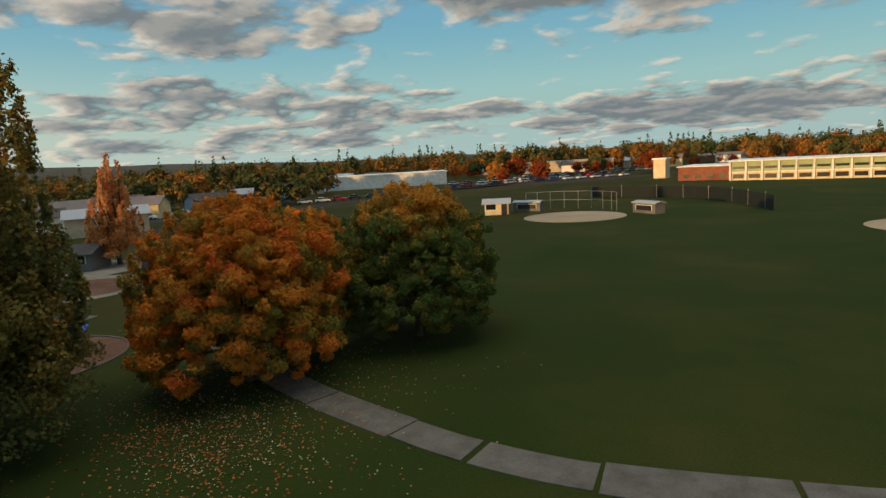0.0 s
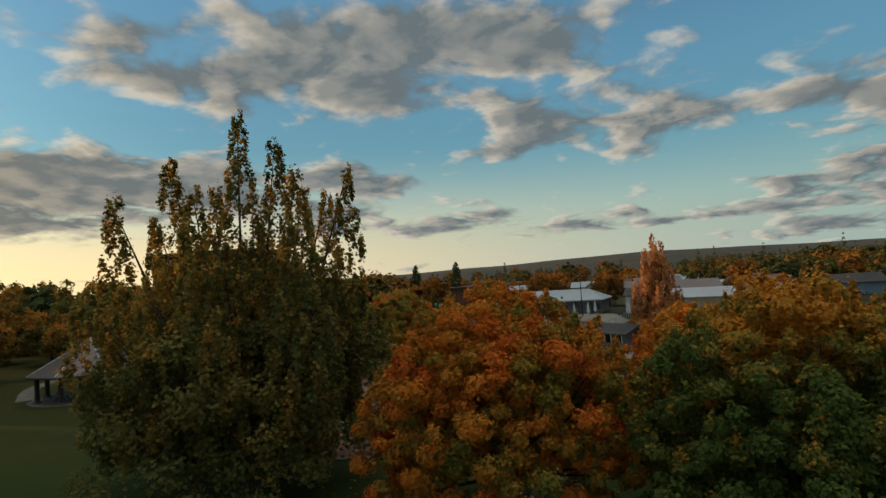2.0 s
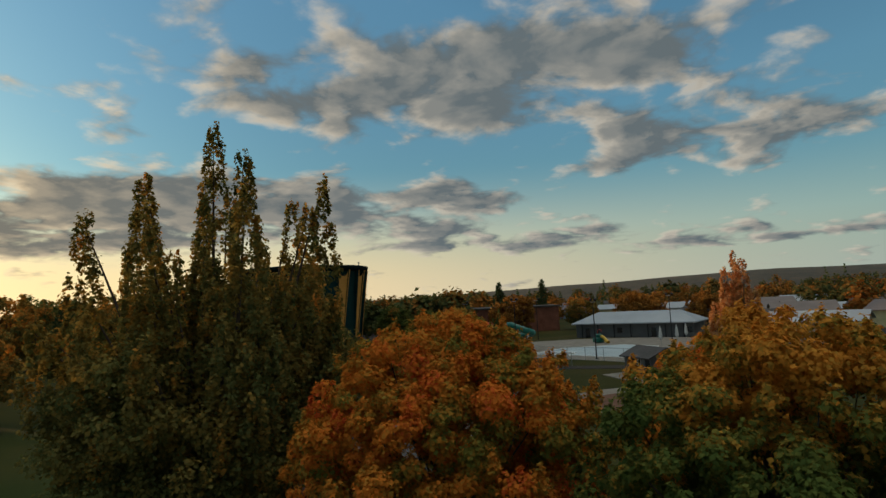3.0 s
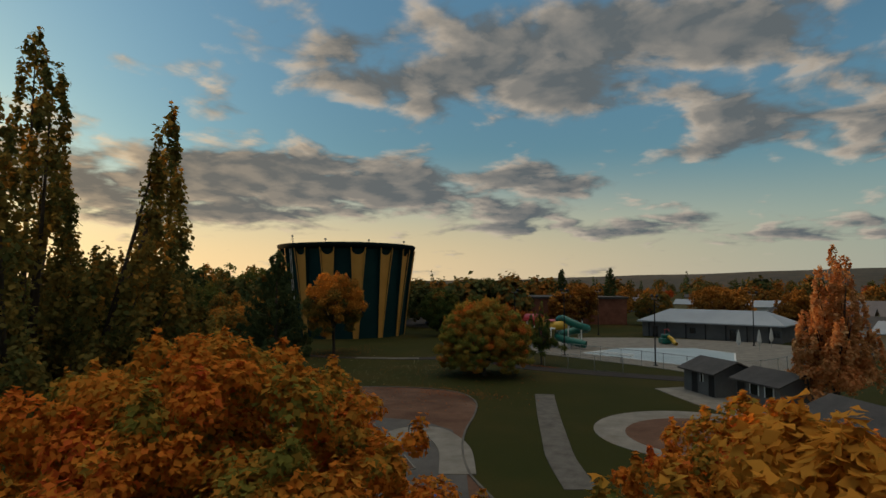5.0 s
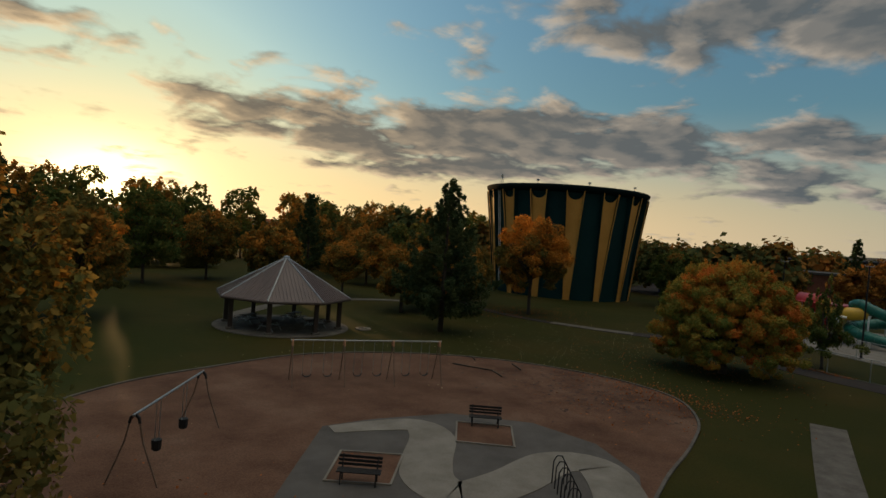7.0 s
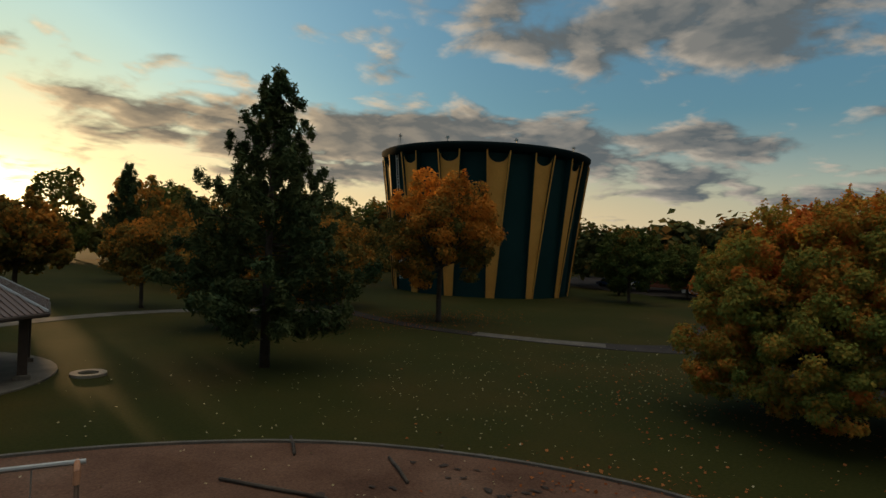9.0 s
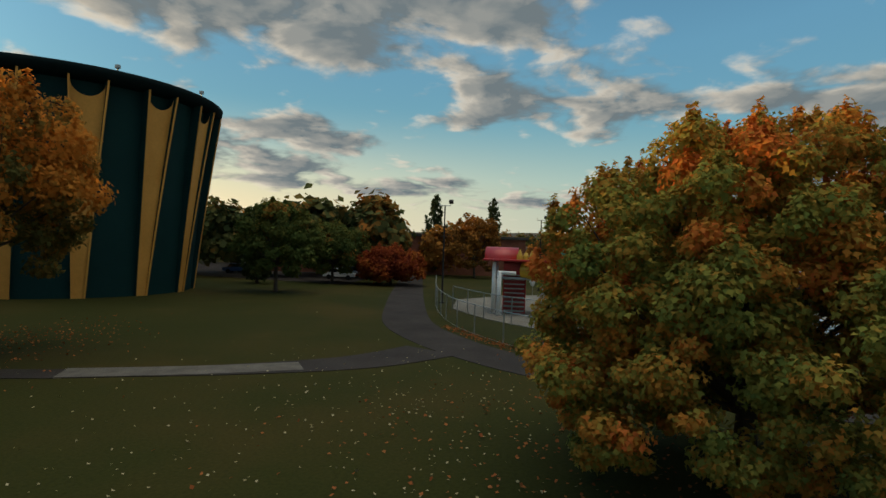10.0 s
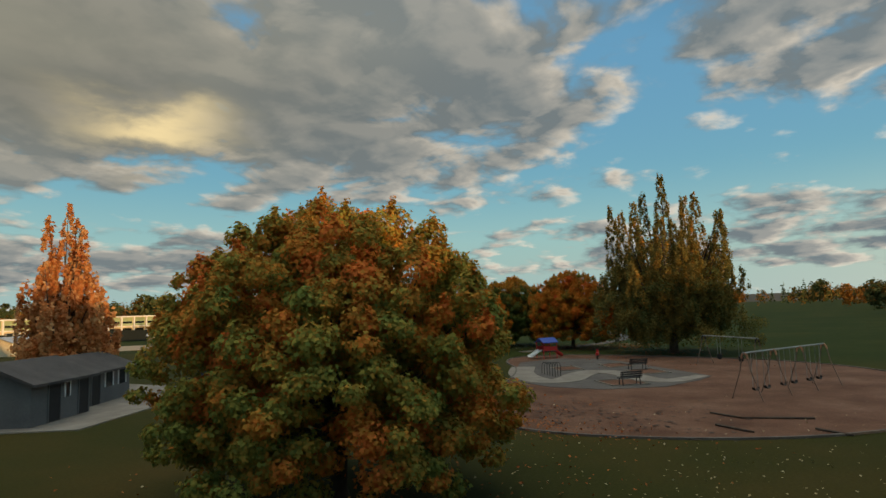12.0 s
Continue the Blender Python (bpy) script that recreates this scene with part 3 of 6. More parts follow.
    off = d * rr * depth * shape + rng.normal(0, 0.10, (n, 3)) * rr
    pos = cc[:, :3] + off
    keep = pos[:, 2] > max(0.25, low * 0.5)
    pos, nr, tone = pos[keep], (d * 0.8 + np.array([0, 0, 0.45]))[keep], cc[keep, 7]
    if lobed:
        v = leaf_lobed(pos, nr, size, rng)
    else:
        v = leaf_quads(pos, nr, size, rng, 4.2 if kind == "pine" else 2.4 if kind == "cone" else 1.3)
    quads("crown", v, len(pos), material, root, corners=6 if lobed else 4, tone=tone)
    return root


# ---- the large structure: ground, hills, paths ----
def build_ground():
    bm = bmesh.new()
    rings = [0, 30, 60, 100, 160, 260, 420, 700, 1200, 2200, 4200]
    grid = []
    for r in rings:
        grid.append([bm.verts.new((-30 + r * math.cos(a), 40 + r * math.sin(a), 0)) for a in (2 * math.pi * k / 72 for k in range(72))] if r else [bm.verts.new((-30, 40, 0))])
    for k in range(72):
        bm.faces.new((grid[0][0], grid[1][k], grid[1][(k + 1) % 72]))
    for a, b in zip(grid[1:], grid[2:]):
        for k in range(72):
            bm.faces.new((a[k], b[k], b[(k + 1) % 72], a[(k + 1) % 72]))
    tagged(part("ground", bm, G), "park lawn of dull green autumn grass", "lawn", kind="structure")


HILL = surface("wooded_hill", [(0.25, (0.022, 0.026, 0.020)), (0.5, (0.045, 0.038, 0.026)), (0.75, (0.085, 0.055, 0.032))], 0.03, 0.16, 0.95, 0.0, mottle=0.9)


def build_hills():
    """A low wooded ridge all round, higher in the west."""
    bm = bmesh.new()
    rng = np.random.default_rng(5)
    ph = rng.uniform(0, 6, 6)
    rows = []
    for k in range(240):
        az = 360.0 * k / 240
        w = math.exp(-(((az - 82 + 180) % 360 - 180) / 34.0) ** 2)
        h = 12 + 26 * w + 6 * math.exp(-(((az - 345 + 180) % 360 - 180) / 22.0) ** 2) + 3.0 * math.sin(radians(az * 3) + ph[0]) + 2.0 * math.sin(radians(az * 7) + ph[1]) + 1.2 * math.sin(radians(az * 17) + ph[2]) + 0.6 * math.sin(radians(az * 41) + ph[3])
        d = aim(az)
        c = Vector((-30, 40, 0))
        rows.append([bm.verts.new(c + d * r + Vector((0, 0, z))) for r, z in ((900, -1), (1150, h * 0.55), (1400, h), (1700, h * 0.8), (2200, -2))])
    for a, b in zip(rows, rows[1:] + rows[:1]):
        for k in range(4):
            bm.faces.new((a[k], b[k], b[k + 1], a[k + 1]))
    bmesh.ops.recalc_face_normals(bm, faces=bm.faces)
    tagged(part("hills", bm, HILL, smooth=True), "low wooded hills along the horizon", "hill", kind="structure")


def laid(name, bm, material, label, category="path"):
    return tagged(part(name, bm, material), label, category, kind="structure")


def build_paths():
    # broken concrete walk under the maples, slab by slab
    line = curve([(-9, 44.0), (-3, 42.4), (3.5, 41.2), (8.7, 40.7), (12.3, 40.6), (16.6, 41.2), (22.0, 43.1), (26.7, 45.1), (36, 50)], 0.1)
    root = thing("concrete_path", "cracked concrete walk of long weathered slabs in the lawn", "path", kind="structure")
    cuts = [(0, 62), (63, 128), (129, 181), (182, 216), (219, 261), (263, 319), (321, 372), (373, len(line) - 1)]
    rng = random.Random(3)
    for a, b in cuts:
        bm = bmesh.new()
        w = 1.85 + rng.uniform(-0.2, 0.15)
        ribbon(bm, line[a:b + 1:3] + [line[b]], w, -0.05, 0.03 + rng.uniform(0, 0.025))
        part("slab", bm, CONCRETE, root)
    # playground: bark chips in a kerb
    loop = curve([(-26.0, 7.9), (-30.0, 7.1), (-33.5, 7.4), (-37.0, 8.6), (-39.9, 10.2), (-42.6, 12.4), (-44.7, 15.1), (-46.4, 18.6), (-47.2, 22.4), (-46.4, 26.2), (-43.0, 29.2), (-38.5, 31.0), (-33.5, 32.4), (-29.0, 34.1), (-24.5, 36.5), (-20.5, 39.6), (-16, 41.2), (-12.2, 39), (-10.6, 33), (-10.4, 26), (-11.4, 19.5), (-14.5, 13.6), (-19.5, 9.8)], 0.7, True)
    bm = bmesh.new()
    slab(bm, loop, -0.05, 0.02)
    laid("playground_surface", bm, BARK_CHIPS, "reddish-brown bark chips worn pale in patches", "playground")
    bm = bmesh.new()
    ribbon(bm, loop, 0.14, -0.05, 0.09, True)
    laid("playground_kerb", bm, CONCRETE, "thin concrete kerb round the playground", "kerb")
    pad = [(-24.9, 20.6), (-27.5, 20.8), (-31.5, 21.9), (-34.2, 25.0), (-34.5, 28.5), (-32.9, 31.6), (-29.4, 33.9), (-25.2, 36.0), (-20.5, 38.2), (-15.6, 36.5), (-14.6, 32.6), (-17.6, 28.6), (-21.4, 24.4)]
    bm = bmesh.new()
    slab(bm, pad, -0.02, 0.045)
    laid("play_pad", bm, PAD_GREY, "grey paved pad in the playground", "paving")
    line = curve([(-25.0, 21.2), (-27.0, 21.7), (-28.7, 22.5), (-28.4, 24.1), (-26.4, 26.1), (-25.3, 27.6), (-25.5, 29.1), (-27.7, 29.3), (-30.9, 28.9), (-32.1, 30.0), (-30.9, 31.8), (-28.3, 33.9), (-24.0, 36.0)], 0.35)
    ws = [0.9 + 1.15 * min(1, i / 14) for i in range(len(line))]
    bm = bmesh.new()
    ribbon(bm, line, ws, 0.0, 0.075)
    laid("winding_path", bm, PALE_CONCRETE, "pale winding concrete path on the playground", "path")
    for corners in ([(-30.8, 23.1), (-32.7, 24.9), (-30.7, 26.9), (-28.9, 25.1)], [(-24.0, 23.6), (-25.9, 25.2), (-23.8, 27.2), (-22.0, 25.7)], [(-20.2, 27.5), (-22.4, 28.9), (-20.1, 30.7), (-18.3, 29.5)], [(-24.1, 30.4), (-25.8, 31.7), (-23.8, 33.5), (-22.2, 32.3)]):
        bm = bmesh.new()
        slab(bm, corners, 0.0, 0.06)
        laid("bark_bed", bm, BARK_CHIPS, "square bed of bark chips under a bench", "bed")
        bm = bmesh.new()
        ribbon(bm, corners, 0.11, 0.0, 0.11, True)
        laid("bed_border", bm, PALE_CONCRETE, "pale narrow border round a bark bed", "border")
    # worn walk to the wash house, with a round plaza
    bm = bmesh.new()
    ribbon(bm, curve([(-24.6, 42.6), (-29.5, 40.3), (-34.0, 38.7), (-41, 36.3), (-49.3, 33.6)], 0.8), 1.75, -0.05, 0.03)
    laid("worn_walk", bm, CONCRETE, "worn concrete walk with grass creeping over it", "path")
    ring = [(-39.6 + 7.4 * math.cos(a), 47.3 + 7.0 * math.sin(a)) for a in (2 * math.pi * k / 48 for k in range(48))]
    bm = bmesh.new()
    slab(bm, ring, -0.05, 0.03)
    laid("round_plaza", bm, PALE_CONCRETE, "round pale concrete plaza", "paving")
    bm = bmesh.new()
    slab(bm, [(-38.9 + 5.4 * math.cos(a), 47.7 + 5.1 * math.sin(a)) for a in (2 * math.pi * k / 40 for k in range(40))], 0.0, 0.045)
    laid("plaza_bed", bm, BARK_CHIPS, "round bed of reddish bark chips in the plaza", "bed")
    # asphalt paths round the pool fence and below the tank
    bm = bmesh.new()
    ribbon(bm, curve([(-190, 2), (-150, 5.5), (-131, 7.5), (-110, 9.6), (-97, 11.0), (-84, 12.8), (-77, 15.4), (-72.0, 18.7), (-69.0, 21.9), (-66.8, 25.6), (-65.6, 30), (-65.0, 37), (-64.8, 47)], 0.8), 3.4, -0.05, 0.025)
    laid("asphalt_path", bm, ASPHALT, "dark asphalt path along the pool fence", "path")
    bm = bmesh.new()
    line = curve([(-67, -20), (-65.7, -13), (-64.3, -6.5), (-64.3, -1), (-65.6, 4), (-67.6, 8.8), (-70, 12.6), (-73.5, 15.3)], 0.7)
    ribbon(bm, line, [1.5 + 1.7 * max(0, (i - 34) / 16) for i in range(len(line))], -0.05, 0.03)
    laid("tank_path", bm, ASPHALT, "narrow asphalt path across the lawn below the tank", "path")
    bm = bmesh.new()
    ribbon(bm, curve([(-65.0, 2.0), (-66.5, 6.3), (-68.3, 10.2)], 0.7), 1.6, 0.0, 0.045)
    laid("path_slab", bm, CONCRETE, "concrete slabs let into the asphalt path", "path")
    bm = bmesh.new()
    ribbon(bm, curve([(-33, -10), (-42, -17), (-52, -19), (-60, -16), (-65.2, -11)], 0.8), 1.6, -0.05, 0.025)
    laid("shelter_path", bm, CONCRETE, "narrow path between the trees and the shelter", "path")
    # baseball fields
    bm = bmesh.new()
    slab(bm, [(-18.4 + 8.2 * math.cos(a), 114.4 + 8.2 * math.sin(a)) for a in (2 * math.pi * k / 48 for k in range(48))], -0.05, 0.03)
    laid("infield", bm, DIRT, "sandy round infield of a baseball field", "infield")
    bm = bmesh.new()
    slab(bm, [(29.5 + 9 * math.cos(a), 111 + 8 * math.sin(a)) for a in (2 * math.pi * k / 48 for k in range(48))], -0.05, 0.03)
    laid("infield_far", bm, DIRT, "second sandy infield beside the school", "infield")
    # streets and car parks beyond the field
    for pts, w in (([(-214, 38), (-98, 72), (-99, 110), (-100, 153), (-89, 209), (-34, 280), (56, 359)], 9.0), ([(-180, 116), (-114, 164), (-89, 211)], 7.0)):
        bm = bmesh.new()
        ribbon(bm, curve(pts, 6), w, -0.05, 0.02)
        laid("street", bm, ASPHALT, "grey asphalt street beyond the field", "street")
    for pts in ([(-95, 183), (-67, 216), (-49, 252), (-90, 280), (-133, 232)], [(-140, 74), (-108, 82), (-113, 116), (-151, 120)], [(-165, -42), (-124, -26), (-116, 1), (-160, 2)]):
        bm = bmesh.new()
        slab(bm, pts, -0.05, 0.015)
        laid("car_park", bm, ASPHALT, "grey asphalt car park", "car park")


DECK_EDGE = [(-93.5, 15.4), (-87.2, 18.2), (-83.0, 21.6), (-80.6, 25.0), (-78.9, 28.6), (-77.2, 32.6), (-75.0, 37.0), (-72.3, 42.0), (-69.2, 46.5), (-67.5, 49.5)]


def build_pool():
    outline = DECK_EDGE + [(-73.5, 54.5), (-92, 60), (-110, 60), (-116, 52), (-116, 34), (-110, 21.5), (-102, 15.4)]
    bm = bmesh.new()
    slab(bm, outline, -0.05, 0.03)
    laid("pool_deck", bm, PALE_CONCRETE, "pale concrete deck round the outdoor pool", "deck")
    pool = [(-84.5, 29.3), (-81.5, 35.5), (-78.0, 41.5), (-75.5, 46.5), (-83.0, 50.0), (-94.0, 50.0), (-99, 44.0), (-94, 33.5)]
    bm = bmesh.new()
    slab(bm, pool, 0.0, 0.055)
    laid("pool_basin", bm, POOL_BLUE, "drained pool with pale blue painted floor", "pool")
    bm = bmesh.new()
    ribbon(bm, pool, 0.24, 0.0, 0.09, True)
    laid("pool_rim", bm, WHITE_PAINT, "white rim of the drained pool", "pool rim")
    for k in range(4):
        bm = bmesh.new()
        ribbon(bm, [(-85.5 - 0.85 * k, 30.6 + 0.4 * k), (-82.7 - 0.85 * k, 36.8)], 0.22, 0.03, 0.20 - k * 0.03)
        laid("pool_step", bm, WHITE_PAINT, "white edge of a long pool step", "step")


build_ground()
build_hills()
build_paths()
build_pool()


# ---- the water tank ----
TX, TY, TH = -98.0, -22.5, 18.2


def tank_r(z):
    t = z / TH
    return 11.7 + 1.20 * t + 0.40 * t * t


def shell(bm, a0, a1, z0, z1, dr, na, nz, top_bite=0.0, a_bottom=None):
    """A curved sheet on the tank's wall between two angles; its top may be bitten out in a hollow curve."""
    grid = []
    for j in range(nz + 1):
        row = []
        for i in range(na + 1):
            u = i / na
            zt = z1 - top_bite * (1 - (2 * u - 1) ** 2) ** 0.5
            z = z0 + (zt - z0) * j / nz
            t = (z - z0) / (z1 - z0)
            lo, hi = (a0, a1) if a_bottom is None else (a_bottom[0] + (a0 - a_bottom[0]) * t, a_bottom[1] + (a1 - a_bottom[1]) * t)
            a = radians(lo + (hi - lo) * u)
            r = tank_r(z) + dr * (0.4 + 0.6 * z / TH)
            row.append(bm.verts.new((r * math.cos(a), r * math.sin(a), z)))
        grid.append(row)
    for j in range(nz):
        for i in range(na):
            bm.faces.new((grid[j][i], grid[j][i + 1], grid[j + 1][i + 1], grid[j + 1][i]))
    return grid


def build_tank():
    root = thing("water_tank", "huge dark teal water tank with tapering ochre stripes", "water tank", at=(TX, TY, 0))
    bm = bmesh.new()
    rings = []
    for j in range(25):
        z = -0.2 + (TH - 0.5) * j / 24
        rings.append([bm.verts.new((tank_r(max(z, 0)) * math.cos(a), tank_r(max(z, 0)) * math.sin(a), z)) for a in (2 * math.pi * k / 144 for k in range(144))])
    for a, b in zip(rings, rings[1:]):
        for k in range(144):
            bm.faces.new((a[k], a[(k + 1) % 144], b[(k + 1) % 144], b[k]))
    part("wall", bm, TEAL, root, "dark teal painted wall", smooth=True)
    bm = bmesh.new()
    prof = [(12.7, TH - 1.25), (13.95, TH - 0.9), (14.2, TH - 0.42), (14.25, TH - 0.12), (14.05, TH), (9.8, TH + 0.35), (3.0, TH + 0.6), (0.01, TH + 0.65)]
    rings = [[bm.verts.new((r * math.cos(a), r * math.sin(a), z)) for a in (2 * math.pi * k / 144 for k in range(144))] for r, z in prof]
    for a, b in zip(rings, rings[1:]):
        for k in range(144):
            bm.faces.new((a[k], a[(k + 1) % 144], b[(k + 1) % 144], b[k]))
    part("roof_rim", bm, DARK_RIM, root, "dark overhanging rim and shallow roof", smooth=True)
    for k in range(15):
        mid = 43.0 + 24 * k
        bm = bmesh.new()
        shell(bm, mid - 5.5, mid + 5.5, 0.0, TH - 1.0, 0.62, 14, 22, 1.3, (mid - 2.1, mid + 2.1))
        stripe = part("stripe", bm, OCHRE, root, "ochre stripe narrowing towards the ground", smooth=True)
        for s in (-1, 1):
            for nm, mt, d0, d1, th in (("fin", TEAL, 0.0, 0.0, 0.05), ("fin_edge", OCHRE, -0.02, 0.07, 0.07)):
                bm = bmesh.new()
                for j in range(23):
                    z = (TH - 0.95) * j / 22
                    t = z / (TH - 0.95)
                    a = radians(mid + s * (2.1 + (5.5 - 2.1) * t))
                    r, d = tank_r(z), 0.30 + 0.62 * t
                    lo, hi = (0.0, d) if nm == "fin" else (d + d0, d + d1)
                    n, tg = Vector((math.cos(a), math.sin(a), 0)), Vector((-math.sin(a), math.cos(a), 0)) * th
                    q = [bm.verts.new(n * (r + o) + tg * w + Vector((0, 0, z))) for o, w in ((lo, -1), (hi, -1), (hi, 1), (lo, 1))]
                    if j:
                        for i in range(3):
                            bm.faces.new((p[i], p[i + 1], q[i + 1], q[i]))
                    p = q
                part(nm, bm, mt, stripe)
    # ladder, masts and lamps
    bm = bmesh.new()
    a = radians(-19.0)
    n, tg = Vector((math.cos(a), math.sin(a), 0)), Vector((-math.sin(a), math.cos(a), 0))
    for s in (-0.28, 0.28):
        tube(bm, [n * (tank_r(z) + 0.35) + tg * s + Vector((0, 0, z)) for z in (1.5, 6, 12, TH - 1)], 0.05, 6)
    for k in range(43):
        z = 1.6 + k * 0.36
        c = n * (tank_r(z) + 0.35) + Vector((0, 0, z))
        tube(bm, [c - tg * 0.28, c + tg * 0.28], 0.03, 5)
    part("ladder", bm, WHITE_PAINT, root, "white steel ladder")
    for ang, h in ((-17, 1.7), (17, 0.6), (91, 0.65), (-150, 0.6), (52, 0.45)):
        bm = bmesh.new()
        a = radians(ang)
        o = Vector((13.4 * math.cos(a), 13.4 * math.sin(a), TH))
        tube(bm, [o, o + Vector((0, 0, h))], 0.06, 6)
        box(bm, -0.16, 0.16, -0.16, 0.16, h * 0.72, h * 0.72 + 0.28, 0.02, Matrix.Translation(o))
        if h > 1:
            for dx in (-0.35, 0.35):
                tube(bm, [o + Vector((dx, 0, 0)), o + Vector((dx, 0, 1.0))], 0.025, 5)
            tube(bm, [o + Vector((-0.35, 0, 1.0)), o + Vector((0.35, 0, 1.0))], 0.025, 5)
        part("mast", bm, GALV, root, "small steel mast with a lamp")


build_tank()


# ---- picnic shelter ----
def build_shelter():
    x, y = -35.1, -3.9
    root = thing("picnic_shelter", "octagonal open picnic shelter with a brown ribbed metal roof", "shelter", at=(x, y, 0), turn=73.5)
    R, eave, apex, pr = 5.7, 2.75, 5.9, 4.85
    cs = [(math.cos(radians(22.5 + 45 * k)), math.sin(radians(22.5 + 45 * k))) for k in range(8)]
    for k in range(8):
        (ax, ay), (bx, by) = cs[k], cs[(k + 1) % 8]
        bm = bmesh.new()
        A, B, C = Vector((ax * R, ay * R, eave)), Vector((bx * R, by * R, eave)), Vector((0, 0, apex))
        lo = Vector((0, 0, -0.14))
        vs = [bm.verts.new(v) for v in (A, B, C, A + lo, B + lo, C + lo)]
        for f in ((0, 1, 2), (5, 4, 3), (0, 3, 4, 1), (1, 4, 5, 2), (2, 5, 3, 0)):
            bm.faces.new([vs[i] for i in f])
        # standing seams run up the slope
        e = (B - A).normalized()
        up = (C - (A + B) / 2).normalized()
        nrm = e.cross(up)
        half = (B - A).length / 2
        rise = (C - (A + B) / 2).length
        seams = []
        bmesh.ops.recalc_face_normals(bm, faces=bm.faces)
        for i in range(-7, 8):
            s = i * half / 7.6
            ln = rise * (1 - abs(s) / half) - 0.05
            if ln > 0.2:
                p0 = (A + B) / 2 + e * s + nrm * 0.0
                w = e * 0.03
                sm = bmesh.new()
                seams.append(sm)
                q = [sm.verts.new(p) for p in (p0 - w, p0 + w, p0 + w + up * ln, p0 - w + up * ln)]
                q2 = [sm.verts.new(v.co + nrm * 0.05) for v in q]
                for f in ((q2[0], q2[1], q2[2], q2[3]), (q[0], q[1], q2[1], q2[0]), (q[1], q[2], q2[2], q2[1]), (q[3], q[0], q2[0], q2[3])):
                    sm.faces.new(f)
        panel = part("roof_panel", bm, ROOF_BROWN, root, "brown standing-seam roof panel")
        for seam in seams:
            part("seam", seam, ROOF_BROWN, panel)
        bm = bmesh.new()
        tube(bm, [A + Vector((0, 0, 0.03)), C + Vector((0, 0, 0.05))], 0.07, 6)
        part("ridge_cap", bm, GALV, root, "pale metal ridge cap")
        bm = bmesh.new()
        tube(bm, [A - Vector((0, 0, 0.1)), B - Vector((0, 0, 0.1))], 0.09, 6)
        part("fascia", bm, POST_BROWN, root)
        bm = bmesh.new()
        box(bm, -0.17, 0.17, -0.17, 0.17, 0.12, eave + 0.25, 0.02, Matrix.Translation((ax * pr, ay * pr, 0)))
        post = part("post", bm, POST_BROWN, root, "dark brown square post")
        bm = bmesh.new()
        box(bm, -0.3, 0.3, -0.3, 0.3, 0.0, 0.24, 0.03, Matrix.Translation((ax * pr, ay * pr, 0)))
        part("footing", bm, CONCRETE, post, "pale concrete footing")
    bm = bmesh.new()
    tube(bm, [(0, 0, apex - 0.1), (0, 0, apex + 0.12), (0, 0, apex + 0.2)], [0.3, 0.26, 0.05], 8)
    part("apex_cap", bm, GALV, root)
    bm = bmesh.new()
    slab(bm, [(x + 5.7 * math.cos(a), y + 5.7 * math.sin(a)) for a in (2 * math.pi * k / 40 for k in range(40))], -0.05, 0.06)
    laid("shelter_floor", bm, CONCRETE, "round concrete floor of the shelter", "floor")
    for k in range(4):
        tx, ty = [(-2.1, -1.9), (2.2, -1.8), (-2.0, 2.1), (2.1, 2.0)][k]
        t = thing("picnic_table", "plain dark picnic table with benches under the shelter", "table", "shelter tables", (x + tx, y + ty, 0.06), 30)
        bm = bmesh.new()
        box(bm, -0.9, 0.9, -0.37, 0.37, 0.70, 0.75, 0.01)
        part("tabletop", bm, POST_BROWN, t)
        for s in (-1, 1):
            bm = bmesh.new()
            box(bm, -0.9, 0.9, s * 0.72 - 0.13, s * 0.72 + 0.13, 0.42, 0.46, 0.008)
            part("bench_board", bm, POST_BROWN, t)
            bm = bmesh.new()
            tube(bm, [(s * 0.6, -0.75, 0.0), (s * 0.6, -0.2, 0.7), (s * 0.6, 0.2, 0.7), (s * 0.6, 0.75, 0.0)], 0.035, 6)
            tube(bm, [(s * 0.6, -0.72, 0.4), (s * 0.6, 0.72, 0.4)], 0.03, 6)
            part("leg_frame", bm, GALV, t)


build_shelter()


# ---- playground things ----
def swing_set(label, a, b, top, bays, per, seat, paint):
    a, b = Vector((*a, 0)), Vector((*b, 0))
    u = (b - a).normalized()
    L = (b - a).length
    root = thing("swing_set", label, "swing set", at=(a.x, a.y, 0), turn=math.degrees(math.atan2(u.y, u.x)))
    bm = bmesh.new()
    tube(bm, [(-0.12, 0, top), (L + 0.12, 0, top)], 0.045, 8)
    part("top_beam", bm, GALV, root, "galvanised top beam")
    for k in range(bays + 1):
        x = L * k / bays
        for s in (-1, 1):
            bm = bmesh.new()
            tube(bm, [(x, s * 0.86, 0.0), (x, s * 0.30, top * 0.62), (x, s * 0.16, top * 0.9), (x, 0, top)], 0.030, 7)
            leg = part("leg", bm, LEG_BROWN, root, "brown slanting steel leg")
            bm = bmesh.new()
            tube(bm, [(x, s * 0.175, top * 0.88), (x, s * 0.13, top * 0.96), (x, 0, top + 0.01)], 0.052, 8)
            part("yoke", bm, paint, leg, "painted yoke")
    for k in range(bays):
        for j in range(per):
            x = L * (k + (j + 0.75) / (per + 0.5)) / bays
            sw = seat(root, x, top)
    return root


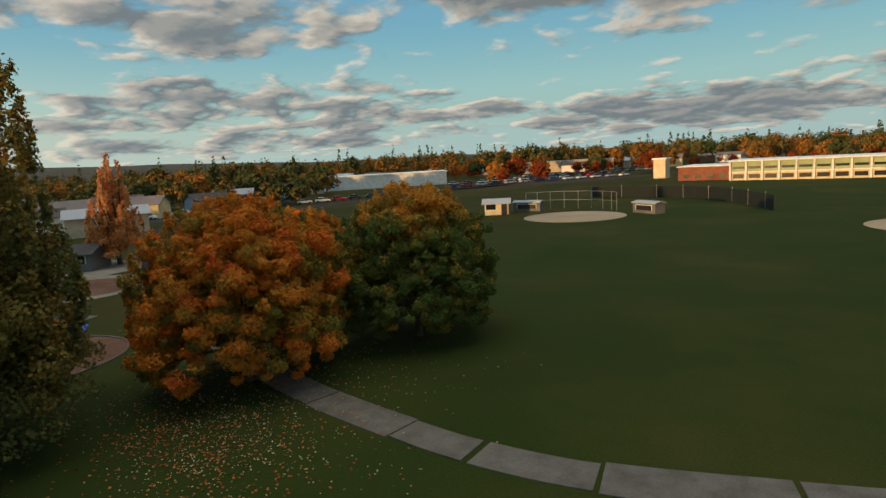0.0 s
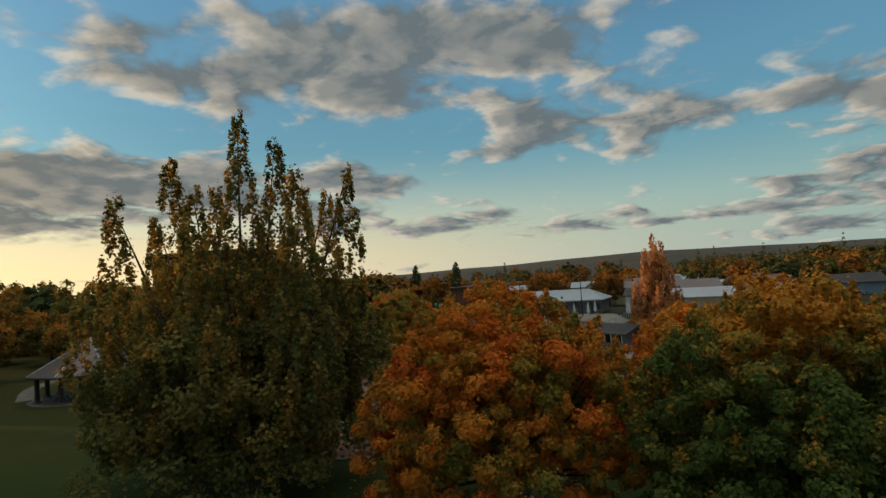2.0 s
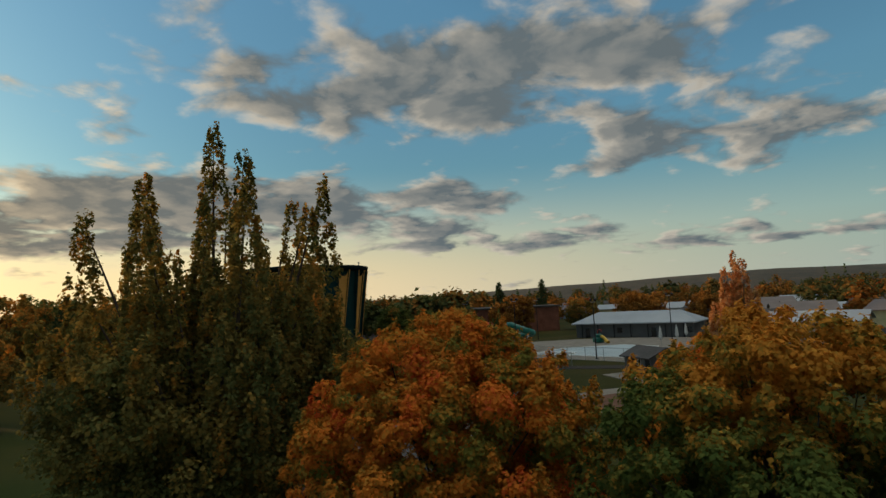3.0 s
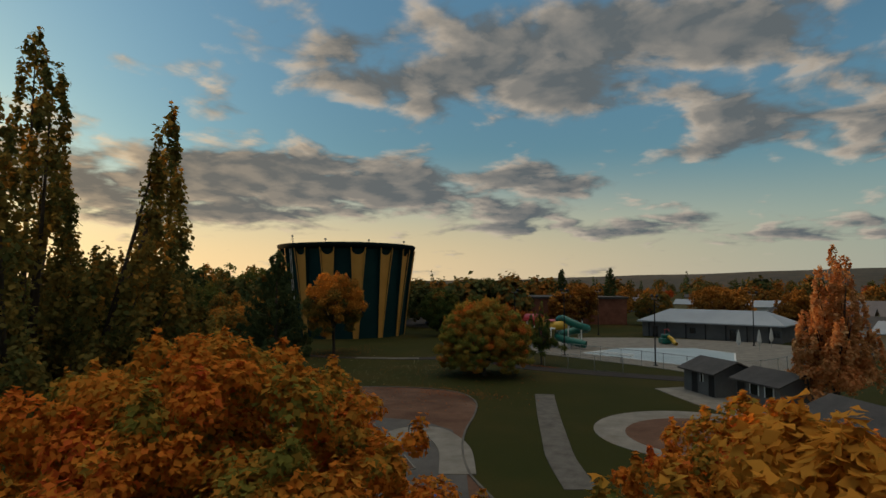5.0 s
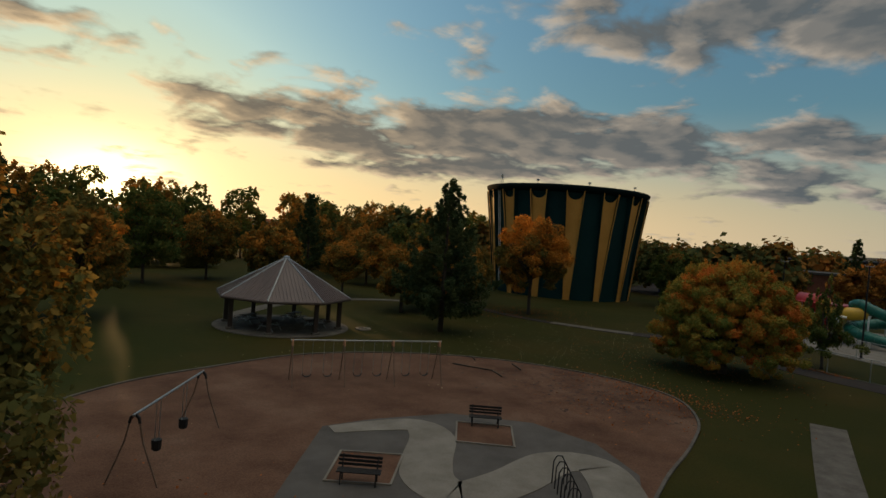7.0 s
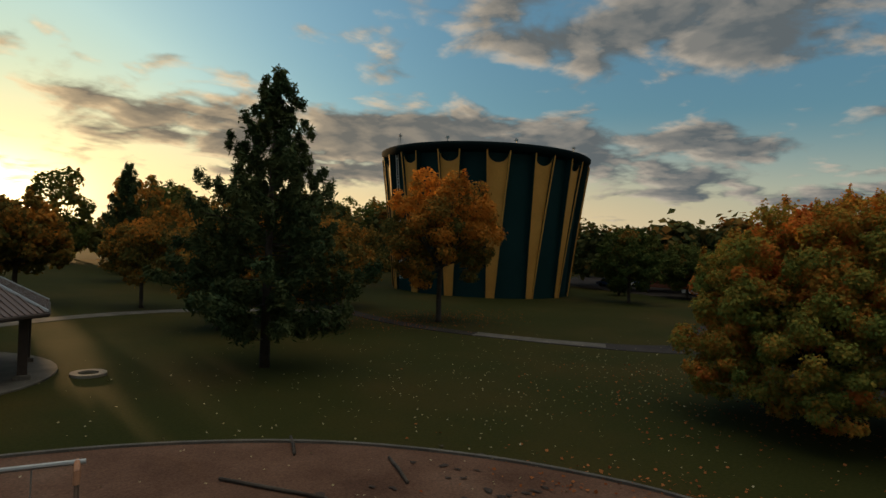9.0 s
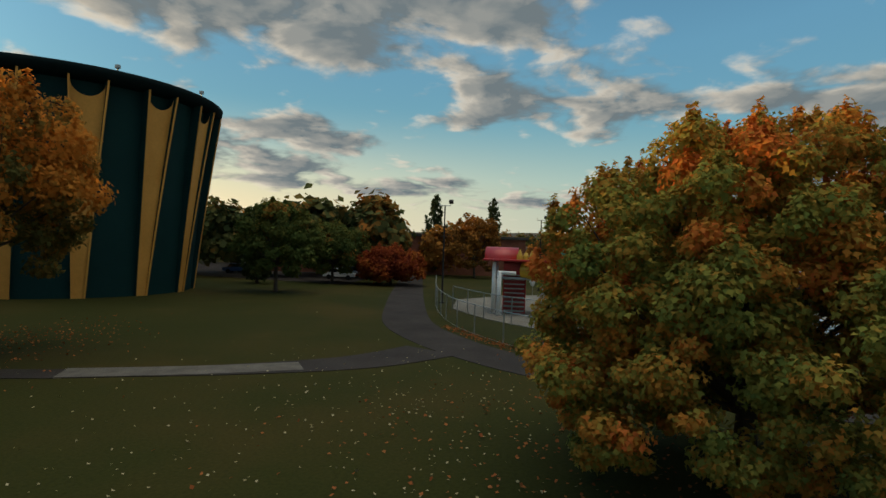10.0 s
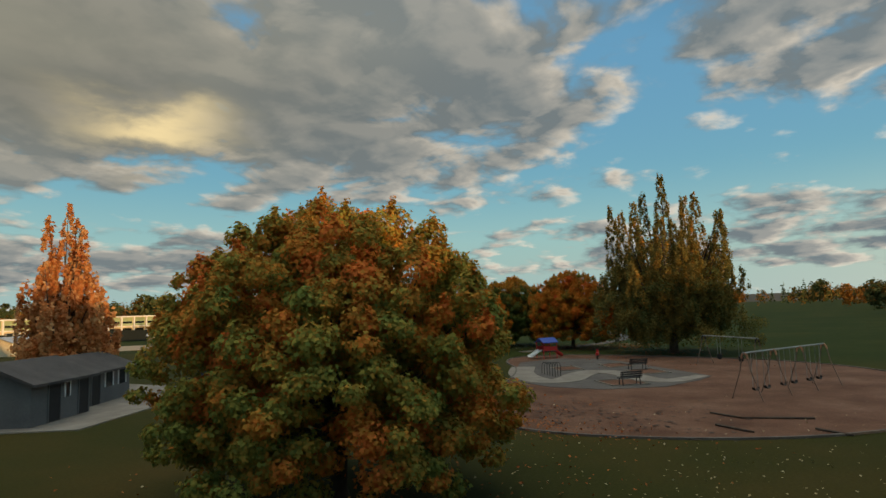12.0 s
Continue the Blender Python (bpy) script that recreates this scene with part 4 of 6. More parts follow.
def belt_seat(root, x, top):
    bm = bmesh.new()
    pts = [(x + 0.24 * math.cos(t), 0, 0.62 - 0.16 * math.sin(t)) for t in (math.pi * k / 8 for k in range(9))]
    for i in range(8):
        p, q = pts[i], pts[i + 1]
        vs = [bm.verts.new(v) for v in ((p[0], -0.08, p[2]), (q[0], -0.08, q[2]), (q[0], 0.08, q[2]), (p[0], 0.08, p[2]), (p[0], -0.08, p[2] - 0.03), (q[0], -0.08, q[2] - 0.03), (q[0], 0.08, q[2] - 0.03), (p[0], 0.08, p[2] - 0.03))]
        for f in ((0, 1, 2, 3), (7, 6, 5, 4), (0, 4, 5, 1), (2, 6, 7, 3)):
            bm.faces.new([vs[j] for j in f])
    seat = part("swing_seat", bm, BLACK_RUBBER, root, "black belt seat")
    for s in (-0.24, 0.24):
        bm = bmesh.new()
        tube(bm, [(x + s, 0, 0.62), (x + s * 1.1, 0, top)], 0.014, 4)
        part("chain", bm, GALV, seat)


def bucket_seat(root, x, top):
    bm = bmesh.new()
    tube(bm, [(x, 0, 0.55), (x, 0, 0.62), (x, 0, 0.95)], [0.10, 0.17, 0.19], 8)
    seat = part("swing_seat", bm, BLACK_RUBBER, root, "black bucket seat for toddlers")
    for s in (-0.17, 0.17):
        bm = bmesh.new()
        tube(bm, [(x + s, 0, 0.95), (x + s, 0, top)], 0.014, 4)
        part("chain", bm, GALV, seat)


swing_set("long three-bay swing set with orange yokes and black belt seats", (-26.9, 13.6), (-35.0, 16.75), 2.5, 3, 2, belt_seat, ORANGE_PAINT)
swing_set("small swing set with black bucket seats", (-16.5, 22.8), (-20.3, 18.2), 2.4, 1, 2, bucket_seat, POST_DARK)


def build_bench(at, turn):
    root = thing("park_bench", "dark slatted park bench with a straight back", "bench", "playground benches", (*at, 0.06), turn)
    for k in range(4):
        bm = bmesh.new()
        box(bm, -0.78, 0.78, -0.22 + k * 0.115, -0.12 + k * 0.115, 0.43, 0.47, 0.008)
        part("seat_slat", bm, BENCH_DARK, root)
    for k in range(3):
        bm = bmesh.new()
        box(bm, -0.78, 0.78, 0.255 + k * 0.03, 0.285 + k * 0.03, 0.52 + k * 0.13, 0.62 + k * 0.13, 0.008)
        part("back_slat", bm, BENCH_DARK, root)
    for s in (-0.62, 0.62):
        bm = bmesh.new()
        tube(bm, [(s, -0.2, 0.0), (s, -0.18, 0.43), (s, 0.22, 0.43), (s, 0.34, 0.9)], 0.03, 6)
        tube(bm, [(s, 0.22, 0.43), (s, 0.3, 0.0)], 0.03, 6)
        part("leg_frame", bm, POST_DARK, root)
    return root


build_bench((-31.6, 24.2), 138)
build_bench((-22.9, 26.5), 138)


def build_rack():
    root = thing("climbing_arches", "row of thin dark steel arches on the playground pad", "climbing frame", at=(-29.3, 30.3, 0.045), turn=50)
    for k in range(6):
        bm = bmesh.new()
        x, h = k * 0.48, 1.05 - 0.04 * k
        tube(bm, [(x, 0.22, 0), (x, 0.21, h * 0.8), (x, 0.1, h), (x, -0.1, h), (x, -0.21, h * 0.8), (x, -0.22, 0)], 0.026, 6)
        part("arch", bm, POST_DARK, root)


build_rack()


def build_playset():
    root = thing("play_structure", "play structure with a blue roof, red panels and a pale slide", "play structure", at=(-15.2, 38.0, 0.045), turn=-30)
    root.scale = (0.78, 0.78, 0.82)
    for x in (-1.0, 1.0):
        for y in (-0.8, 0.8):
            bm = bmesh.new()
            tube(bm, [(x, y, 0), (x, y, 1.95)], 0.06, 8)
            part("post", bm, RED_PLASTIC, root, "red steel post")
    bm = bmesh.new()
    box(bm, -1.05, 1.05, -0.85, 0.85, 0.75, 0.85, 0.02)
    part("platform", bm, POST_DARK, root)
    bm = bmesh.new()
    for a, b in (((-1.2, -1.0), (1.2, -1.0)), ((1.2, 1.0), (-1.2, 1.0))):
        vs = [bm.verts.new(p) for p in ((a[0], a[1], 1.9), (b[0], b[1], 1.9), (b[0], 0, 2.45), (a[0], 0, 2.45), (a[0], a[1], 1.83), (b[0], b[1], 1.83), (b[0], 0, 2.37), (a[0], 0, 2.37))]
        for f in ((0, 1, 2, 3), (7, 6, 5, 4), (0, 4, 5, 1), (1, 5, 6, 2), (3, 7, 4, 0)):
            bm.faces.new([vs[i] for i in f])
    part("roof", bm, BLUE_PLASTIC, root, "blue gabled plastic roof")
    for y in (-0.85, 0.85):
        bm = bmesh.new()
        box(bm, -0.95, 0.95, y - 0.03, y + 0.03, 0.9, 1.4, 0.02)
        part("panel", bm, RED_PLASTIC, root, "red plastic panel")
    bm = bmesh.new()
    pts = [(-1.0, 0.82), (-1.4, 0.78), (-2.1, 0.38), (-2.4, 0.24), (-2.7, 0.22)]
    for (x0, z0), (x1, z1) in zip(pts, pts[1:]):
        for y0, y1, h in ((-0.32, 0.32, 0.05), (-0.37, -0.32, 0.25), (0.32, 0.37, 0.25)):
            vs = [bm.verts.new(p) for p in ((x0, y0, z0), (x0, y1, z0), (x1, y1, z1), (x1, y0, z1), (x0, y0, z0 + h), (x0, y1, z0 + h), (x1, y1, z1 + h), (x1, y0, z1 + h))]
            for f in ((0, 1, 2, 3), (7, 6, 5, 4), (0, 4, 5, 1), (2, 6, 7, 3), (0, 3, 7, 4), (1, 5, 6, 2)):
                bm.faces.new([vs[i] for i in f])
    part("slide", bm, WHITE_PAINT, root, "pale plastic slide")
    bm = bmesh.new()
    tube(bm, [(1.0, 0, 0.9), (1.5, 0, 0.75), (2.0, 0.2, 0.45), (2.5, 0.3, 0.22)], 0.24, 10)
    part("crawl_tube", bm, RED_PLASTIC, root, "red crawl tube")


build_playset()


def build_spring_rider():
    root = thing("spring_rider", "small red spring rider beside the bench", "spring rider", at=(-16.0, 32.4, 0.045), turn=20)
    bm = bmesh.new()
    tube(bm, [(0.12 * math.cos(k), 0.12 * math.sin(k), 0.05 + k * 0.022) for k in range(18)], 0.02, 5)
    part("spring", bm, POST_DARK, root)
    bm = bmesh.new()
    box(bm, -0.5, 0.5, -0.14, 0.14, 0.45, 0.72, 0.08)
    box(bm, 0.3, 0.5, -0.1, 0.1, 0.65, 1.0, 0.05)
    part("body", bm, RED_PLASTIC, root, "red moulded body")


build_spring_rider()
for (x0, y0), (x1, y1) in (((-39.4, 13.4), (-40.6, 16.1)), ((-40.6, 16.1), (-39.9, 17.6)), ((-41.8, 13.2), (-42.6, 11.9)), ((-42.7, 16.8), (-43.6, 15.2))):
    bm = bmesh.new()
    tube(bm, [(x0, y0, 0.075), ((x0 + x1) / 2, (y0 + y1) / 2 + 0.05, 0.08), (x1, y1, 0.075)], [0.045, 0.05, 0.04], 8)
    tagged(part("log", bm, BARK, smooth=True), "weathered log edging lying on the bark chips", "log", "playground logs")
bm = bmesh.new()
ribbon(bm, [(-41.1 + 0.55 * math.cos(a), -0.3 + 0.55 * math.sin(a)) for a in (2 * math.pi * k / 24 for k in range(24))], 0.3, -0.02, 0.12, True)
tagged(part("fire_ring", bm, PALE_CONCRETE), "pale concrete ring on the grass by the shelter", "ring")


# ---- fences ----
MESH_WIRE = bpy.data.materials.new("chain_link")
MESH_WIRE.use_nodes = True
_n = Net(MESH_WIRE.node_tree)
_b = MESH_WIRE.node_tree.nodes["Principled BSDF"]
_b.inputs["Base Color"].default_value, _b.inputs["Metallic"].default_value, _b.inputs["Roughness"].default_value = (0.25, 0.25, 0.24, 1), 0.6, 0.5
_b.inputs["Alpha"].default_value = 0.10


def chain_fence(label, line, height, gap, rail_r=0.03):
    root = thing("chain_link_fence", label, "fence", "pool fences")
    line = curve(line, 0.5)
    d, last = 0.0, None
    bm = bmesh.new()
    tube(bm, [(x, y, height) for x, y in line], rail_r, 6)
    part("top_rail", bm, GALV, root, "galvanised top rail")
    bm = bmesh.new()
    tube(bm, [(x, y, 0.06) for x, y in line], 0.012, 4)
    part("bottom_wire", bm, GALV, root)
    bm = bmesh.new()
    lo = [bm.verts.new((x, y, 0.05)) for x, y in line]
    hi = [bm.verts.new((x, y, height)) for x, y in line]
    for k in range(len(line) - 1):
        bm.faces.new((lo[k], lo[k + 1], hi[k + 1], hi[k]))
    web = part("wire_mesh", bm, MESH_WIRE, root, "fine grey wire mesh")
    post = None
    for i, (x, y) in enumerate(line):
        if last is not None:
            d += math.hypot(x - last[0], y - last[1])
        last = (x, y)
        if i == 0 or d >= gap:
            d = 0.0
            if post is None:
                bm = bmesh.new()
                tube(bm, [(0, 0, -0.05), (0, 0, height + 0.05)], 0.038, 7)
                post = part("post", bm, GALV, root)
                post.location = (x, y, 0)
            else:
                q = new("post", post.data)
                q.parent, q.location = root, (x, y, 0)


chain_fence("tall galvanised chain-link fence round the pool deck", DECK_EDGE + [(-73.5, 54.7), (-92, 60.2)], 1.9, 2.9)
chain_fence("galvanised chain-link fence along the asphalt path", [(-112, 12.6), (-97, 13.7), (-89, 14.7), (-82.5, 16.2), (-77.0, 18.7), (-73.0, 21.5), (-70.2, 24.2), (-68.2, 27.4), (-67.2, 32), (-67.0, 38)], 1.8, 3.1)


# ---- the pool's things ----
def flood_pole(x, y, h, label, turn=0.0, lamps=2):
    root = thing("floodlight_pole", label, "floodlight", "floodlight poles", (x, y, 0), turn)
    bm = bmesh.new()
    tube(bm, [(0, 0, 0), (0, 0, 0.25), (0, 0, h)], [0.13, 0.10, 0.06], 8)
    box(bm, -0.22, 0.22, -0.22, 0.22, 0, 0.12, 0.02)
    part("pole", bm, POST_DARK, root)
    bm = bmesh.new()
    tube(bm, [(-0.55, 0, h + 0.28), (-0.5, 0, h), (0.5, 0, h), (0.55, 0, h + 0.28)], 0.035, 6)
    part("bracket", bm, GALV, root)
    for s in ((-0.55, 0.55) if lamps == 2 else (0.55,)):
        bm = bmesh.new()
        box(bm, -0.2, 0.2, -0.16, 0.16, -0.14, 0.16, 0.04, pose(s, 0.05, h + 0.36, 35, 0, s * 20))
        part("lamp_head", bm, POST_DARK, root, "black floodlight head")


flood_pole(-80.8, 27.6, 9.1, "tall dark twin floodlight pole on the pool deck", 60)
flood_pole(-74.8, 40.8, 8.5, "dark twin floodlight pole at the end of the deck", 40)
flood_pole(-98, 14.2, 8.9, "dark single floodlight pole by the slide tower", 80, 1)
flood_pole(-108, 53, 8.6, "dark twin floodlight pole by the pool house", 70)
flood_pole(-119, 25, 8.8, "dark single floodlight pole behind the slide", 70, 1)


def smooth_line(points, step=0.2):
    """A smooth line through points in space."""
    pts = [Vector(p) for p in points]
    n = len(pts)
    out = []
    for i in range(n - 1):
        a, b, c, d = pts[max(i - 1, 0)], pts[i], pts[i + 1], pts[min(i + 2, n - 1)]
        m = max(2, int((c - b).length / step))
        for k in range(m):
            t = k / m
            out.append(tuple(0.5 * (2 * b + (c - a) * t + (2 * a - 5 * b + 4 * c - d) * t * t + (3 * b - a - 3 * c + d) * t ** 3)))
    return out + [tuple(pts[-1])]


def build_slide_tower():
    root = thing("water_slide", "water slide tower with red canopy, white posts and green tube slide", "water slide", at=(-92.8, 20.8, 0.03), turn=-4)
    root.scale = (1.15, 1.15, 1.18)
    for x, y, h, arm in ((1.6, -1.7, 3.55, 0), (2.5, -1.3, 2.9, 1.1), (1.4, 1.7, 3.55, 0), (2.4, 2.1, 2.75, 0.7), (-1.7, -1.7, 3.55, 0), (-1.7, 1.7, 3.55, 0)):
        bm = bmesh.new()
        tube(bm, [(x, y, 0), (x, y, h)], 0.15, 10)
        if arm:
            tube(bm, [(x, y - 0.13, h - 0.1), (x, y + arm, h - 0.1)], 0.12, 8)
        post = part("post", bm, WHITE_PAINT, root, "thick white post", smooth=True)
        bm = bmesh.new()
        box(bm, x - 0.24, x + 0.24, y - 0.24, y + 0.24, 0.0, 0.05, 0.01)
        part("foot_plate", bm, GALV, post)
    bm = bmesh.new()
    box(bm, -2.1, 2.1, -2.5, 2.4, 3.55, 3.68, 0.04)
    part("canopy", bm, RED_PLASTIC, root, "flat red canopy")
    bm = bmesh.new()
    vs = []
    for k in range(13):
        a = math.pi * k / 12
        vs.append([bm.verts.new((q * 1.35 * math.cos(a), y, 3.68 + q * 0.8 * math.sin(a))) for y in (-2.4, -0.1) for q in (1.0, 0.93)])
    for a, b in zip(vs, vs[1:]):
        for q in ((0, 2, 3, 1),):
            bm.faces.new((a[0], b[0], b[2], a[2]))
            bm.faces.new((a[3], b[3], b[1], a[1]))
            bm.faces.new((a[1], b[1], b[0], a[0]))
            bm.faces.new((a[2], b[2], b[3], a[3]))
    part("hood", bm, RED_PLASTIC, root, "arched red hood", smooth=True)
    bm = bmesh.new()
    box(bm, -0.6, 0.8, -1.1, 0.5, 0.0, 3.5, 0.05)
    part("stair_tower", bm, RED_PLASTIC, root, "red stair tower")
    for k in range(9):
        bm = bmesh.new()
        box(bm, 0.82, 1.5 - 0.02 * k, -1.0, 0.4, 0.18 + 0.30 * k, 0.23 + 0.30 * k, 0.01)
        part("tread", bm, GALV, root)
    bm = bmesh.new()
    box(bm, -1.7, 1.5, -1.7, 1.7, 2.35, 2.48, 0.02)
    part("platform", bm, GALV, root)
    for y, h in ((0.0, 4.35), (0.42, 4.2), (0.84, 4.3)):
        bm = bmesh.new()
        tube(bm, [(1.5, y, 3.66), (1.5, y, 3.95), (1.5, y, h)], [0.22, 0.2, 0.05], 8)
        part("finial", bm, YELLOW_PLASTIC, root, "yellow pointed finial")
    bm = bmesh.new()
    tube(bm, smooth_line([(0.4, 2.6, 3.75), (0.8, 3.4, 3.95), (0.9, 4.6, 3.5), (0.4, 5.9, 2.95), (-0.9, 6.4, 2.6), (-2.2, 5.5, 2.35), (-2.1, 3.9, 2.05), (-0.8, 2.9, 1.8), (0.7, 2.6, 1.6), (1.7, 3.3, 1.35), (2.1, 4.6, 1.1), (2.1, 5.9, 0.85), (2.1, 7.1, 0.65)]), 0.5, 14, False)
    slide = part("tube_slide", bm, GREEN_PLASTIC, root, "dark green spiral tube slide", smooth=True)
    line = smooth_line([(0.4, 2.6, 3.75), (0.8, 3.4, 3.95), (0.9, 4.6, 3.5), (0.4, 5.9, 2.95), (-0.9, 6.4, 2.6), (-2.2, 5.5, 2.35), (-2.1, 3.9, 2.05), (-0.8, 2.9, 1.8), (0.7, 2.6, 1.6), (1.7, 3.3, 1.35), (2.1, 4.6, 1.1), (2.1, 5.9, 0.85), (2.1, 7.1, 0.65)], 1.0)
    for a, b in zip(line[1:], line[2:]):
        d = (Vector(b) - Vector(a)).normalized() * 0.05
        bm = bmesh.new()
        tube(bm, [Vector(a) - d, Vector(a) + d], 0.55, 14)
        part("flange", bm, GREEN_PLASTIC, slide)
    bm = bmesh.new()
    tube(bm, smooth_line([(1.0, 0.3, 2.95), (1.5, 1.5, 2.95), (1.3, 2.9, 3.0), (0.6, 3.8, 3.15)]), 0.62, 14, False)
    part("slide_mouth", bm, YELLOW_PLASTIC, root, "yellow slide section", smooth=True)
    for x, y, h in ((1.2, 4.3, 3.0), (0.6, 6.0, 2.5), (2.1, 4.8, 0.7), (2.1, 6.4, 0.4), (-2.2, 4.8, 1.8)):
        bm = bmesh.new()
        tube(bm, [(x, y, 0), (x, y, h)], 0.09, 8)
        tube(bm, [(x, y, h * 0.9), (x - 0.7, y, h)], 0.06, 6)
        part("slide_prop", bm, WHITE_PAINT, root)


build_slide_tower()


def build_water_play():
    root = thing("water_play", "green and yellow water play structure in the shallow pool", "play structure", at=(-104.0, 39.6, 0.06), turn=30)
    bm = bmesh.new()
    box(bm, -1.6, 0.4, -0.9, 0.9, 0.1, 1.0, 0.2)
    box(bm, -1.1, -0.1, -0.7, 0.7, 1.0, 1.7, 0.25)
    part("body", bm, GREEN_PLASTIC, root, "green moulded body")
    bm = bmesh.new()
    tube(bm, [(0.3, 0.2, 1.3), (0.9, 0.3, 1.1), (1.6, 0.5, 0.45), (2.1, 0.6, 0.2)], [0.3, 0.32, 0.34, 0.36], 10, False)
    part("slide", bm, YELLOW_PLASTIC, root, "yellow little slide")
    bm = bmesh.new()
    tube(bm, [(-0.9, 0, 1.7), (-0.9, 0, 2.5), (0.3, 0, 2.65), (0.9, 0, 2.3)], 0.06, 6)
    part("spout", bm, RED_PLASTIC, root, "red spout")


build_water_play()
for x, y, h in ((-111.0, 23.5, 3.4), (-97.0, 50.6, 3.4), (-99.5, 53.5, 3.4), (-106, 55.5, 3.3)):
    u = thing("closed_umbrella", "tall closed pale canvas umbrella", "umbrella", "pool umbrellas", (x, y, 0.03))
    bm = bmesh.new()
    tube(bm, [(0, 0, 0), (0, 0, h)], 0.035, 6)
    part("pole", bm, GALV, u)
    bm = bmesh.new()
    tube(bm, [(0, 0, h * 0.30), (0, 0, h * 0.42), (0, 0, h * 0.75), (0, 0, h)], [0.16, 0.36, 0.22, 0.03], 10)
    for i, v in enumerate(bm.verts):
        if i % 2:
            v.co.x *= 0.7
            v.co.y *= 0.7
    part("canopy", bm, CANVAS, u)


# ---- buildings ----
def gable_house(name, label, x, y, turn, w, d, h, ridge, wall, roof, doors=(), windows=(), category="house", over=0.35, group=""):
    """A building with a gabled roof along its length w; openings on the front (-y): (centre, bottom, width, height)."""
    root = thing(name, label, category, group, (x, y, 0), turn)
    bm = bmesh.new()
    prof = [(-d / 2, 0), (d / 2, 0), (d / 2, h), (0, h + ridge), (-d / 2, h)]
    a = [bm.verts.new((-w / 2, p, z)) for p, z in prof]
    b = [bm.verts.new((w / 2, p, z)) for p, z in prof]
    bm.faces.new(a[::-1])
    bm.faces.new(b)
    for k in range(5):
        bm.faces.new((a[k], a[(k + 1) % 5], b[(k + 1) % 5], b[k]))
    bmesh.ops.recalc_face_normals(bm, faces=bm.faces)
    part("wall", bm, wall, root)
    bm = bmesh.new()
    k = ridge / (d / 2)
    for s in (-1, 1):
        e = (d / 2 + over) * s
        ze = h - over * k
        vs = [bm.verts.new(p) for p in ((-w / 2 - over, e, ze + 0.04), (w / 2 + over, e, ze + 0.04), (w / 2 + over, 0, h + ridge + 0.04), (-w / 2 - over, 0, h + ridge + 0.04), (-w / 2 - over, e, ze + 0.18), (w / 2 + over, e, ze + 0.18), (w / 2 + over, 0, h + ridge + 0.18), (-w / 2 - over, 0, h + ridge + 0.18))]
        for f in ((0, 1, 2, 3), (7, 6, 5, 4), (0, 4, 5, 1), (1, 5, 6, 2), (0, 3, 7, 4)):
            bm.faces.new([vs[i] for i in f])
    bmesh.ops.recalc_face_normals(bm, faces=bm.faces)
    part("roof", bm, roof, root)
    for items, nm, mt in ((doors, "door", POST_DARK), (windows, "window", GLASS_DARK)):
        for cx, z, ww, hh in items:
            bm = bmesh.new()
            box(bm, cx - ww / 2, cx + ww / 2, -d / 2 - 0.03, -d / 2 + 0.05, z, z + hh)
            o = part(nm, bm, mt, root)
            bm = bmesh.new()
            for x0, x1, z0, z1 in ((cx - ww / 2 - 0.08, cx - ww / 2, z, z + hh + 0.08), (cx + ww / 2, cx + ww / 2 + 0.08, z, z + hh + 0.08), (cx - ww / 2, cx + ww / 2, z + hh, z + hh + 0.08)):
                box(bm, x0, x1, -d / 2 - 0.06, -d / 2 + 0.02, z0, z1)
            part("surround", bm, WHITE_PAINT if nm == "window" else BLOCK_GREY, o)
    return root


# wash house beside the plaza: two grey gabled blocks on a concrete pad
bm = bmesh.new()
slab(bm, [(-61, 47), (-57.0, 42.6), (-50.5, 46.6), (-44.5, 51.5), (-46, 60), (-62, 58)], -0.05, 0.05)
laid("wash_house_pad", bm, PALE_CONCRETE, "pale concrete pad round the wash house", "paving")
gable_house("wash_house", "grey block wash house with a dark shingle roof", -57.4, 48.4, 36, 4.8, 4.2, 2.2, 0.9, BLOCK_GREY, ROOF_DARK, [(-0.6, 0.05, 0.95, 2.0), (2.0, 0.05, 0.9, 2.0)], [(0.5, 1.2, 0.35, 0.75)], "wash house", 0.45)
gable_house("changing_block", "grey block annexe with dark open windows and shingle roof", -52.6, 53.1, 38, 5.0, 4.2, 2.1, 0.8, BLOCK_GREY, ROOF_DARK, [(-1.9, 0.05, 0.95, 2.0)], [(-0.3, 1.0, 0.9, 1.1), (1.4, 1.0, 0.9, 1.1)], "wash house", 0.45)
gable_house("park_pavilion", "low pavilion with a dark shingle roof beyond the plaza", -37.2, 57.2, 30, 6.4, 4.4, 2.2, 0.9, BLOCK_GREY, ROOF_DARK, [(1.5, 0.0, 1.0, 2.05)], [(-1.5, 1.0, 1.2, 0.9)], "pavilion", 0.5)


